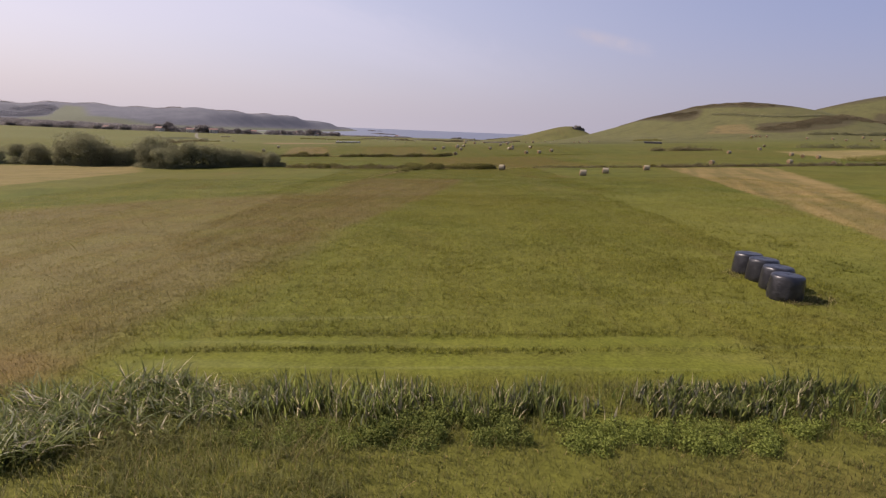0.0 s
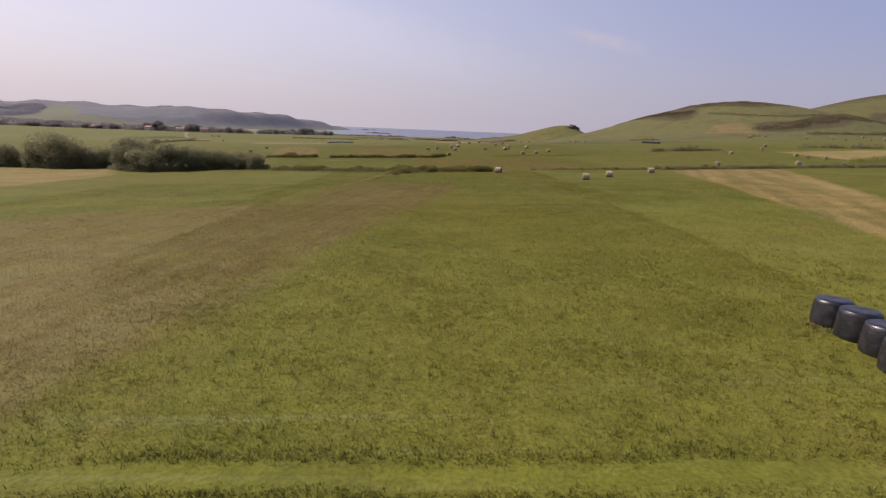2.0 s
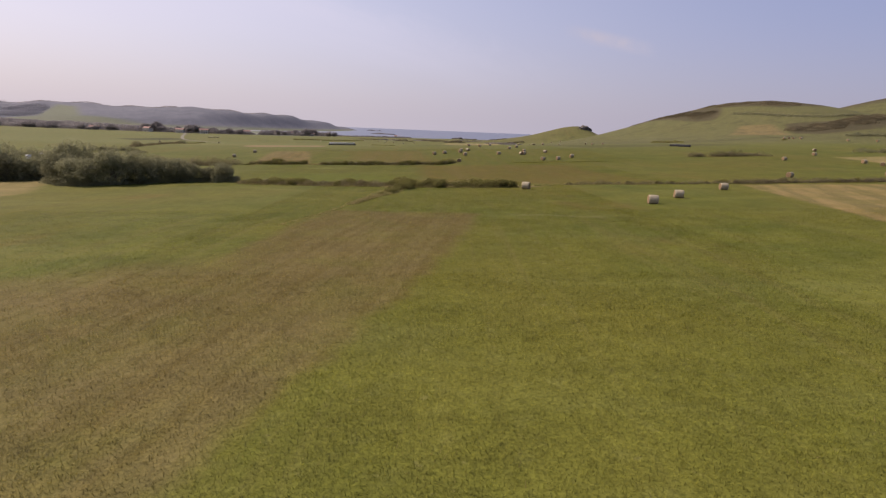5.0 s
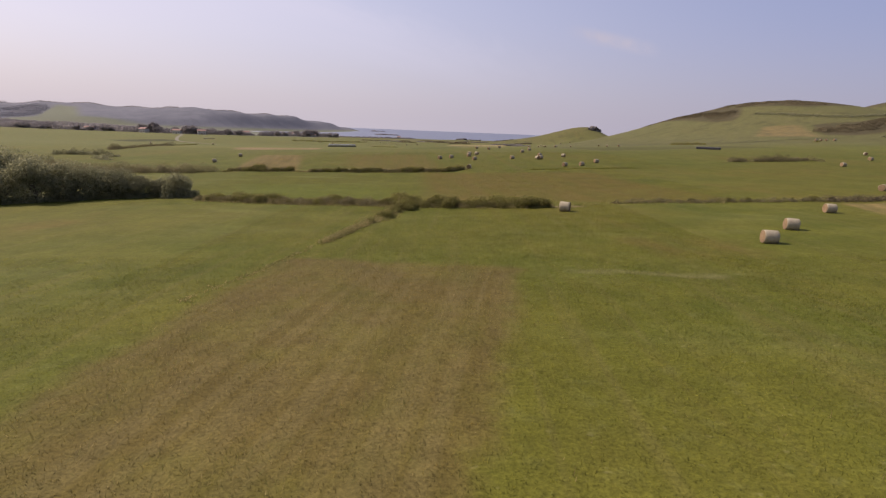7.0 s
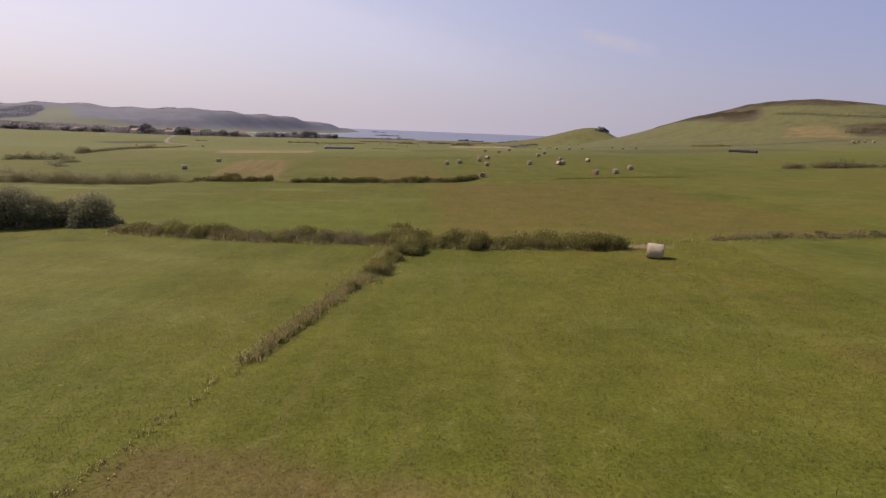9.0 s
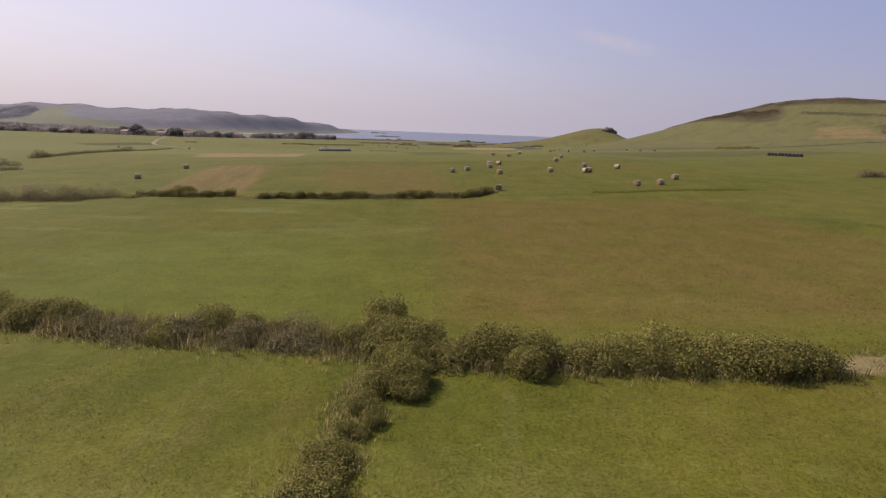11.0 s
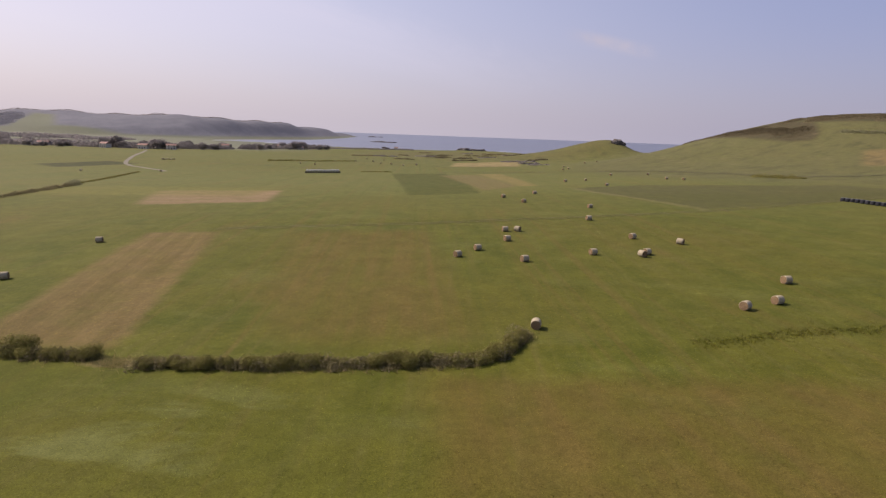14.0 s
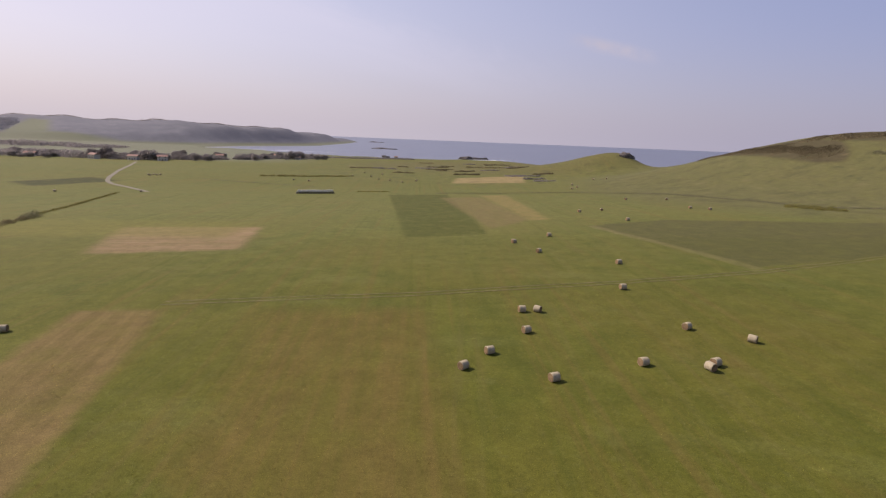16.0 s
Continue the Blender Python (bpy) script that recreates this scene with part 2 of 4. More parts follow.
    clover = N.math("MULTIPLY", N.ramp(N.noise(N.scaled(p2, (0.05, 0.16, 1.0), 6.0), 1.0, 5, 0.62, 0.4), 0.53, 0.66), N.math("MULTIPLY", N.ramp(y0, 132.0, 150.0), N.ramp(x0, 0.0, -18.0)))
    c = N.mix(N.math("MULTIPLY", N.math("MULTIPLY", clover, N.ramp(y0, 198.0, 190.0)), 0.6), c, (0.150, 0.165, 0.058))

    patchy = N.math("MULTIPLY_ADD", N.ramp(N.noise(p2, 0.17, 4, 0.62), 0.28, 0.62), 0.45, 0.55)

    def lay(c, m, col, amount, col2=None, turn=0.0, stripes=0.55):
        """A patch of another crop or of cut or dried grass."""
        if col2:
            streak = N.noise(N.scaled(p2, (stripes, 0.02, 1.0), turn), 1.0, 2, 0.5)
            col = N.mix(N.ramp(streak, 0.35, 0.65), col, col2)
        return N.mix(N.math("MULTIPLY", N.math("MULTIPLY", m, patchy), amount), c, col)

    # dry, ungrazed grass
    dry = N.math("MAXIMUM", quad([(-15, 73), (-7.5, 47), (0.8, 75), (4.8, 98), (-12, 102)], 0.9),
                 quad([(-52, 14), (-13, 20), (-8.6, 33), (-6.8, 50), (-12, 78), (-33, 66), (-52, 50)], 3.0))
    c = lay(c, dry, (0.092, 0.068, 0.020), 0.88, (0.110, 0.084, 0.030), 9, 1.5)
    c = N.mix(N.math("MULTIPLY", dry, N.math("MULTIPLY", N.ramp(y0, 75.0, 40.0, 0.0, 0.62), N.ramp(N.noise(N.scaled(p2, (0.30, 0.05, 1.0), 9.0), 1.0, 4, 0.6), 0.36, 0.62))), c, (0.130, 0.114, 0.045))
    c = lay(c, quad([(-15, 22.0), (-10.6, 22.4), (-10.8, 25.0), (-15, 25.6)], 0.9), (0.14, 0.086, 0.036), 0.55)
    c = lay(c, quad([(4.5, 15), (14, 15), (14, 19.4), (6, 18.9)], 0.8), (0.115, 0.080, 0.026), 0.6)
    # mown band behind the reeds
    for y_0, y_1 in ((23.8, 25.2), (25.75, 26.65)):
        c = lay(c, quad([(-9.5, y_0), (12, y_0), (10, y_1), (-8.5, y_1)], 0.5), (0.092, 0.104, 0.013), 0.6)
    swath = N.ramp(N.noise(N.scaled(p2, (0.03, 1.1, 1.0)), 1.0, 2), 0.52, 0.64)
    c = N.mix(N.math("MULTIPLY", N.math("MULTIPLY", swath, quad([(-9, 23.5), (16, 23.5), (16, 31), (-9, 30)], 1.5)), 0.3), c, (0.15, 0.155, 0.06))
    c = lay(c, quad([(-16, 12), (19, 12), (19, 20.8), (-16, 20.8)], 0.8), (0.080, 0.078, 0.016), 0.65)
    # pale swath left by the mower
    c = lay(c, quad([(8.0, 97.0), (17.6, 95.6), (17.8, 96.6), (8.2, 98.0)], 0.5), (0.150, 0.140, 0.058), 0.5)
    # stubble
    c = lay(c, quad([(28, 32), (46, 61.7), (66, 104), (80, 136), (55, 136.8), (40.5, 81.4)], 0.8), (0.128, 0.104, 0.036), 1.0, (0.200, 0.146, 0.056), 23, 0.32)
    c = lay(c, quad([(-125, 80), (-62, 80), (-64, 124), (-79, 149), (-125, 146)], 1.5), (0.150, 0.118, 0.038), 1.0, (0.182, 0.140, 0.050), 30)
    c = lay(c, quad([(128, 178), (178, 215), (180, 228), (134, 224)], 2.0), (0.20, 0.155, 0.06), 0.95, (0.24, 0.19, 0.08), 0)
    c = lay(c, quad([(-57, 203), (-39.5, 203), (-54, 264), (-69, 263)], 1.4), (0.128, 0.088, 0.034), 0.92, (0.172, 0.116, 0.050), -13, 0.5)
    c = lay(c, quad([(-97, 307), (-60, 313), (-67, 352), (-112, 349)], 2.5), (0.195, 0.130, 0.072), 1.0, (0.235, 0.165, 0.095), 85)
    c = lay(c, quad([(26, 369), (34, 372), (32, 500), (16, 497)], 2.5), (0.17, 0.135, 0.050), 0.85)
    c = lay(c, quad([(0, 592), (60, 612), (72, 705), (5, 650)], 3.0), (0.25, 0.19, 0.09), 0.85)
    # browner and darker leys
    c = lay(c, quad([(-3, 139), (42, 139), (36, 194), (-6, 196)], 2.4), (0.094, 0.076, 0.015), 0.8, (0.106, 0.076, 0.020), -6, 0.4)
    c = lay(c, quad([(-24, 206), (-1, 205), (-9, 264), (-38, 264)], 4.0), (0.100, 0.080, 0.018), 0.8, (0.125, 0.084, 0.026), -4, 0.6)
    c = lay(c, quad([(-32, 140), (-8, 140), (-12, 165), (-40, 170)], 6.0), (0.088, 0.108, 0.014), 0.8)
    c = lay(c, quad([(-17, 332), (8, 337), (-4, 499), (-39, 496)], 1.2), (0.056, 0.063, 0.014), 0.85)
    c = lay(c, quad([(10, 348), (26, 370), (15, 480), (-8, 478)], 2.0), (0.135, 0.105, 0.045), 0.75)
    c = lay(c, quad([(66, 293), (104, 304), (160, 320), (148, 356), (77, 370), (43.5, 354)], 1.2), (0.072, 0.070, 0.026), 0.95)
    c = lay(c, quad([(43, 353), (64, 291), (67, 292), (46, 355)], 0.8), (0.150, 0.130, 0.058), 0.6)
    c = lay(c, quad([(-260, 500), (-232, 545), (-262, 560), (-290, 520)], 4.0), (0.042, 0.045, 0.017), 1.0)
    c = lay(c, quad([(-160, 330), (-70, 330), (-72, 365), (-150, 365)], 6.0), (0.125, 0.118, 0.030), 0.7)
    c = lay(c, quad([(-150, 204), (160, 206), (160, 330), (-150, 330)], 5.0), (0.062, 0.068, 0.014), 0.25)
    c = lay(c, quad([(-60, 141), (-4, 137), (-8, 197), (-60, 200)], 4.0), (0.074, 0.080, 0.010), 0.5)
    # the hills: heath, gorse and a bare slope
    heath = N.math("MAXIMUM", round_patch(610, 665, 190, 75), quad([(241, 508), (262, 464), (292, 456), (335, 545), (240, 545)], 4.0))
    heath = N.math("MAXIMUM", heath, quad([(206, 486), (216, 474), (226, 482), (240, 508), (242, 545), (205, 605), (196, 560)], 4.0))
    heath = N.math("MAXIMUM", heath, quad([(222, 384), (233, 373), (272, 379), (286, 400), (236, 418)], 3.0))
    heath = N.math("MAXIMUM", heath, quad([(268, 379), (285, 385), (460, 560), (448, 572), (280, 402)], 5.0))
    c = N.mix(N.math("MULTIPLY", heath, 0.9), c, N.mix(N.noise(p2, 0.12, 4, 0.6), (0.040, 0.034, 0.020), (0.084, 0.068, 0.038)))
    c = lay(c, quad([(195, 407), (218, 379), (232, 423), (217, 436)], 3.0), (0.27, 0.165, 0.070), 1.0)
    c = lay(c, round_patch(120, 880, 240, 170), (0.105, 0.090, 0.040), 0.55)
    hillside = N.math("MAXIMUM", round_patch(240, 520, 150, 200), round_patch(480, 560, 300, 220))
    c = lay(c, N.math("MULTIPLY", hillside, N.math("SUBTRACT", 1.0, heath)), (0.094, 0.090, 0.040), 0.8)
    mottle = N.noise(p2, 0.075, 6, 0.7)
    hillside = N.math("MAXIMUM", hillside, N.math("MULTIPLY", round_patch(20, 760, 210, 190), 0.9))
    c = N.mix(N.math("MULTIPLY", N.math("MULTIPLY", hillside, N.ramp(mottle, 0.50, 0.36)), 0.55), c, (0.058, 0.056, 0.026))
    c = N.mix(N.math("MULTIPLY", N.math("MULTIPLY", hillside, N.ramp(mottle, 0.56, 0.70)), 0.45), c, (0.150, 0.125, 0.066))
    c = lay(c, round_patch(15.6, 133.4, 2.6, 1.0, 0.8), (0.20, 0.155, 0.085), 0.8)
    c = lay(c, round_patch(-37.3, 199.0, 2.8, 1.0, 0.7), (0.24, 0.19, 0.10), 0.9)
    for px, py, r in ((-14.1, 177.2, 0.6), (-22.8, 178.0, 0.5), (-6.3, 174.3, 0.5)):
        c = lay(c, round_patch(px, py, r, r * 0.7, 0.5), (0.16, 0.13, 0.06), 0.6)
    # hazed scrub on steep ground, sand by the water
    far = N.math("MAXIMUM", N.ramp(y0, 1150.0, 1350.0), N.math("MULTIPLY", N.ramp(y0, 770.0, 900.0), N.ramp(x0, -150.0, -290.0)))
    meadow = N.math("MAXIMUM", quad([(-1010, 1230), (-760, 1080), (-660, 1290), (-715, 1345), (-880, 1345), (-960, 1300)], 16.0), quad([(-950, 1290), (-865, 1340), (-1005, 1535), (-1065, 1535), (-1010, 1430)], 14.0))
    # far land: bluish aerial haze mixed into the base colour
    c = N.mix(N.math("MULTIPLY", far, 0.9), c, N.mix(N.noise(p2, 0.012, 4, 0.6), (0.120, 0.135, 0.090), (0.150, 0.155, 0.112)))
    hazed_scrub = N.mix(N.noise(p2, 0.03, 4, 0.65), (0.076, 0.082, 0.098), (0.176, 0.176, 0.190))
    c = N.mix(N.math("MULTIPLY", N.math("MULTIPLY", N.math("SUBTRACT", 1.0, meadow), far), N.ramp(z0, -9.0, -1.0)), c, hazed_scrub)
    # hillside wood, its dark tone paled by the same painted haze
    wood = quad([(-1700, 1140), (-840, 1195), (-985, 1405), (-1075, 1500), (-1700, 1540)], 12.0)
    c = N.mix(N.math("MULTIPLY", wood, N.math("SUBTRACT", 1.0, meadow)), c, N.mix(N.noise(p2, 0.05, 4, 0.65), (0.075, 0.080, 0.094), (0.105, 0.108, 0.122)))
    c = N.mix(N.math("MULTIPLY", N.ramp(z0, -12.0, -11.4, 1.0, 0.0), N.ramp(y0, 1020.0, 1080.0)), c, (0.36, 0.30, 0.22))
    # grain
    tone = N.ramp(fine, 0.3, 0.7, 0.80, 1.22)
    tone = N.math("MULTIPLY", tone, N.ramp(N.noise(p2, 0.32, 4, 0.68), 0.3, 0.7, 0.90, 1.10))
    tone = N.math("MULTIPLY", tone, N.ramp(N.noise(p2, 1.7, 3, 0.6), 0.3, 0.7, 0.91, 1.09))
    c = N.mix(1.0, c, N.vec(tone, tone, tone), "MULTIPLY")
    out = N.add("NodeGroupOutput")
    N.plug(out.inputs[0], c)
    N.plug(out.inputs[1], N.math("MULTIPLY_ADD", clump, 1.0, N.math("MULTIPLY", fine, 0.5)))
    return g


FIELD = field_colour()
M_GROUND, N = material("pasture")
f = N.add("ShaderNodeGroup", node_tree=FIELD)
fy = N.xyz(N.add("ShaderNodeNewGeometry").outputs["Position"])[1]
k = N.math("ADD", N.ramp(fy, 55.0, 105.0, 1.06, 0.94), N.math("ADD", N.ramp(fy, 150.0, 175.0, 0.0, -0.04), N.ramp(fy, 196.0, 230.0, 0.0, 0.06)))     # tone scaled in steps along y to fit brightness
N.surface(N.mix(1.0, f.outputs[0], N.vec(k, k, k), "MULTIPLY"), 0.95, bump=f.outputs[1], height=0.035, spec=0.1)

M_BLADE, N = material("grass_blades")
f = N.add("ShaderNodeGroup", node_tree=FIELD)
rnd = N.add("ShaderNodeNewGeometry").outputs["Random Per Island"]
c = N.mix(1.0, f.outputs[0], N.mix(N.math("FRACT", N.math("MULTIPLY", rnd, 5.3)), (0.95, 0.97, 0.80), (1.75, 1.70, 1.30)), "MULTIPLY")
tuft = N.ramp(N.noise(N.add("ShaderNodeNewGeometry").outputs["Position"], 3.6, 2, 0.6), 0.34, 0.66, 0.78, 1.3)
c = N.mix(1.0, c, N.vec(tuft, tuft, tuft), "MULTIPLY")
spin = N.math("FRACT", N.math("MULTIPLY", rnd, 13.7))
N.surface(c, 0.7, spec=0.15, through=0.25, normal=N.vec(N.math("MULTIPLY_ADD", rnd, 1.1, -0.55), N.math("MULTIPLY_ADD", spin, 1.1, -0.55), 1.0))


def leaf_material(name, dark, light, dry=None, share=0.0, through=0.3, rough=0.6, spec=0.25, tilt=None):
    m, N = material(name)
    rnd = N.add("ShaderNodeNewGeometry").outputs["Random Per Island"]
    obj = N.add("ShaderNodeObjectInfo").outputs["Random"]
    c = N.mix(rnd, dark, light)
    if dry:
        c = N.mix(N.ramp(N.math("FRACT", N.math("MULTIPLY", rnd, 7.31)), 1 - share - 0.05, 1 - share + 0.05), c, dry)
    k = N.math("MULTIPLY_ADD", obj, 0.5, 0.75)
    c = N.mix(1.0, c, N.vec(k, k, k), "MULTIPLY")
    way = None
    if tilt:
        # thin blades share the light of the sward, each with its own tilt
        spin = N.math("FRACT", N.math("MULTIPLY", rnd, 13.7))
        way = N.vec(N.math("MULTIPLY_ADD", rnd, tilt, -tilt / 2), N.math("MULTIPLY_ADD", spin, tilt, -tilt / 2), 1.0)
    N.surface(c, rough, spec=spec, through=through, normal=way)
    return m


M_REED = leaf_material("reed_leaves", (0.096, 0.131, 0.025), (0.349, 0.384, 0.110), (0.577, 0.506, 0.297), 0.18, 0.42, 0.5, 0.2, tilt=1.7)
M_ROUGH = leaf_material("rough_grass_blades", (0.117, 0.122, 0.022), (0.273, 0.270, 0.077), (0.338, 0.257, 0.105), 0.08, 0.4, 0.7, tilt=1.4)
M_NETTLE = leaf_material("nettle_leaves", (0.075, 0.098, 0.020), (0.185, 0.205, 0.050), None, 0, 0.35, 0.7, 0.1)
M_WEED = leaf_material("weed_leaves", (0.140, 0.170, 0.030), (0.27, 0.31, 0.072), None, 0, 0.4, 0.7, 0.12)
M_BANK = leaf_material("hedge_bank_leaves", (0.120, 0.108, 0.056), (0.205, 0.182, 0.092), (0.25, 0.19, 0.11), 0.12, 0.45, 0.85, 0.08)
M_BRAMBLE = leaf_material("bramble_leaves", (0.125, 0.122, 0.030), (0.220, 0.205, 0.056), (0.24, 0.17, 0.08), 0.10, 0.35, 0.7, 0.12)
M_TREELEAF = leaf_material("tree_leaves", (0.158, 0.158, 0.090), (0.245, 0.236, 0.132), None, 0, 0.5, 0.9, 0.05)
# leaves of far trees, next two: distance haze put into the pale colours
M_WOOD = leaf_material("hazed_wood_leaves", (0.185, 0.188, 0.205), (0.230, 0.230, 0.245), None, 0, 0.5, 0.9, 0.05)
M_FARLEAF = leaf_material("hazed_far_leaves", (0.195, 0.180, 0.172), (0.265, 0.242, 0.225), None, 0, 0.5, 0.9, 0.05)
M_SEED = leaf_material("seed_stalks", (0.112, 0.088, 0.031), (0.281, 0.229, 0.099), (0.131, 0.140, 0.038), 0.35, 0.4, 0.85, 0.1, tilt=1.2)
M_HEATH = leaf_material("heath_leaves", (0.115, 0.097, 0.057), (0.190, 0.159, 0.094), None, 0, 0.4, 0.9, 0.05)
M_HEDGEGRASS = leaf_material("hedge_grass", (0.086, 0.079, 0.030), (0.188, 0.161, 0.071), (0.300, 0.240, 0.135), 0.14, 0.4, 0.85, 0.1, tilt=2.0)
M_STRAWGRASS = leaf_material("dry_stalks", (0.267, 0.217, 0.084), (0.502, 0.410, 0.193), (0.142, 0.159, 0.042), 0.4, 0.35, 0.85, 0.1, tilt=1.4)

M_BARK, N = material("bark")
N.surface(N.mix(N.noise(None, 6.0, 4), (0.07, 0.055, 0.04), (0.16, 0.13, 0.10)), 0.95, bump=N.noise(None, 14.0, 4), height=0.03)

M_NET, N = material("straw_bale_side")
tex = N.add("ShaderNodeTexCoord").outputs["Object"]
n1 = N.noise(N.scaled(tex, (26.0, 9.0, 9.0)), 1.0, 4, 0.65)
n2 = N.noise(tex, 2.2, 3)
c = N.mix(N.ramp(n1, 0.3, 0.7), (0.265, 0.226, 0.145), (0.375, 0.328, 0.228))
c = N.mix(N.math("MULTIPLY", N.ramp(n2, 0.5, 0.7), 0.5), c, (0.26, 0.20, 0.13))
N.surface(c, 0.85, bump=n1, height=0.03, spec=0.2)

M_STRAW, N = material("straw_bale_end")
tex = N.add("ShaderNodeTexCoord").outputs["Object"]
n1 = N.noise(tex, 26.0, 4, 0.65)
c = N.mix(N.ramp(n1, 0.3, 0.7), (0.135, 0.090, 0.050), (0.28, 0.195, 0.11))
N.surface(c, 0.95, bump=n1, height=0.04, spec=0.1)

M_FILM, N = material("black_wrap_film")
tex = N.add("ShaderNodeTexCoord").outputs["Object"]
wr = N.noise(N.scaled(tex, (2.0, 2.0, 9.0)), 1.6, 5, 0.6, 0.4)
c = N.mix(N.ramp(N.noise(tex, 3.0, 4), 0.4, 0.75), (0.010, 0.010, 0.013), (0.035, 0.034, 0.038))
N.surface(c, N.math("MULTIPLY_ADD", wr, 0.25, 0.22), bump=wr, height=0.012, spec=0.55)

M_GREYFILM, N = material("pale_wrap_film")
tex = N.add("ShaderNodeTexCoord").outputs["Object"]
wr = N.noise(tex, 3.0, 4)
N.surface(N.mix(wr, (0.34, 0.34, 0.34), (0.58, 0.58, 0.58)), 0.4, bump=wr, height=0.03, spec=0.5)

M_SEA, N = material("sea_water")
pos = N.add("ShaderNodeNewGeometry").outputs["Position"]
sw = N.noise(N.scaled(pos, (0.03, 0.10, 0.1)), 1.0, 5, 0.6)
N.surface(N.mix(N.noise(N.scaled(pos, (0.002, 0.006, 0.0)), 1.0, 3), (0.085, 0.098, 0.135), (0.125, 0.135, 0.175)), 0.38, bump=sw, height=0.9, spec=0.5)

M_FOAM, N = material("surf")
N.surface((0.75, 0.77, 0.78), 0.9)
M_ROCK, N = material("coast_rock")
tex = N.add("ShaderNodeNewGeometry").outputs["Position"]
n1 = N.noise(tex, 0.35, 5, 0.65)
N.surface(N.mix(N.ramp(n1, 0.3, 0.7), (0.055, 0.050, 0.045), (0.17, 0.15, 0.13)), 0.95, bump=n1, height=0.8)
M_ROAD, N = material("gravel_road")
tex = N.add("ShaderNodeNewGeometry").outputs["Position"]
n1 = N.noise(tex, 0.8, 4)
N.surface(N.mix(n1, (0.125, 0.115, 0.078), (0.185, 0.170, 0.125)), 0.95, bump=n1, height=0.05)
M_TRACK, N = material("worn_track")
tex = N.add("ShaderNodeNewGeometry").outputs["Position"]
n1 = N.noise(tex, 0.9, 4, 0.7)
N.surface(N.mix(N.ramp(n1, 0.38, 0.62), (0.075, 0.074, 0.022), (0.140, 0.116, 0.052)), 0.95, bump=n1, height=0.05)
M_DITCH, N = material("ditch_grass")
tex = N.add("ShaderNodeNewGeometry").outputs["Position"]
n1 = N.noise(tex, 0.5, 4, 0.7)
N.surface(N.mix(N.ramp(n1, 0.35, 0.65), (0.045, 0.046, 0.016), (0.085, 0.075, 0.030)), 0.95, bump=n1, height=0.4)
M_WALL, N = material("painted_render")
tex = N.add("ShaderNodeTexCoord").outputs["Object"]
N.surface(N.mix(N.noise(tex, 1.5, 4), (0.42, 0.38, 0.32), (0.58, 0.54, 0.48)), 0.9)
M_ROOF, N = material("clay_tiles")
tex = N.add("ShaderNodeTexCoord").outputs["Object"]
N.surface(N.mix(N.noise(tex, 2.5, 4), (0.20, 0.11, 0.085), (0.30, 0.19, 0.15)), 0.85)
M_PANE, N = material("window_glass")
N.surface((0.03, 0.035, 0.04), 0.1, spec=0.6)
M_DOOR, N = material("dark_timber")
N.surface(N.mix(N.noise(None, 8.0, 3), (0.07, 0.045, 0.03), (0.12, 0.08, 0.05)), 0.7)

# ---- ground and sea ----
gx = grid_lines(-3200, 2600, -70, 70, 1.6, 1.04)
gy = grid_lines(-500, 3400, 0, 260, 1.35, 1.018)
GX, GY = np.meshgrid(gx, gy)
co = np.stack([GX, GY, height(GX, GY)], -1).reshape(-1, 3)
i = np.arange(len(gy) - 1)[:, None] * len(gx) + np.arange(len(gx) - 1)[None, :]
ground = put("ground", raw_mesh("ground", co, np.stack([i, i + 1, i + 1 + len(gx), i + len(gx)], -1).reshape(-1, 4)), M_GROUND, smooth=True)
tagged(ground, "rolling green pasture with dry and mown patches", "ground", kind="structure")

sx = np.linspace(-4300, 4300, 60)
sy = np.linspace(780, 4800, 80)
SX, SY = np.meshgrid(sx, sy)
SZ = SEA + 16.0 * np.clip((SY - 1200) / 3600, 0, 1) ** 2
i = np.arange(len(sy) - 1)[:, None] * len(sx) + np.arange(len(sx) - 1)[None, :]
sea = put("water", raw_mesh("water", np.stack([SX, SY, SZ], -1).reshape(-1, 3), np.stack([i, i + 1, i + 1 + len(sx), i + len(sx)], -1).reshape(-1, 4)), M_SEA, smooth=True)
tagged(sea, "calm blue-grey sea beyond the fields", "sea", kind="structure")


def ribbon(name, points, width, mat, lift, label, category, steps=40, ragged=0.15):
    """A strip that follows the ground along a line of a few points."""
    P = np.array(points, float)
    seg = np.r_[0, np.cumsum(np.hypot(*np.diff(P, axis=0).T))]
    s = np.linspace(0, seg[-1], steps * (len(points) - 1))
    X, Y = np.interp(s, seg, P[:, 0]), np.interp(s, seg, P[:, 1])
    k = np.ones(7) / 7
    X[3:-3], Y[3:-3] = np.convolve(X, k, "valid"), np.convolve(Y, k, "valid")
    tx, ty = np.gradient(X), np.gradient(Y)
    l = np.hypot(tx, ty)
    rs = np.random.RandomState(len(points))
    rows_ = []
    for off in (-0.5, 0.0, 0.5):
        w = width * (off + ragged * (rs.rand(len(s)) - 0.5))
        x_, y_ = X - ty / l * w, Y + tx / l * w
        rows_.append(np.stack([x_, y_, height(x_, y_) + lift], -1))
    co = np.concatenate(rows_)
    n = len(s)
    i = np.arange(n - 1)
    faces = np.concatenate([np.stack([i + k * n, i + 1 + k * n, i + 1 + (k + 1) * n, i + (k + 1) * n], -1) for k in (0, 1)])
    return tagged(put(name, raw_mesh(name, co, faces[:, ::-1]), mat, smooth=True), label, category, kind="structure")


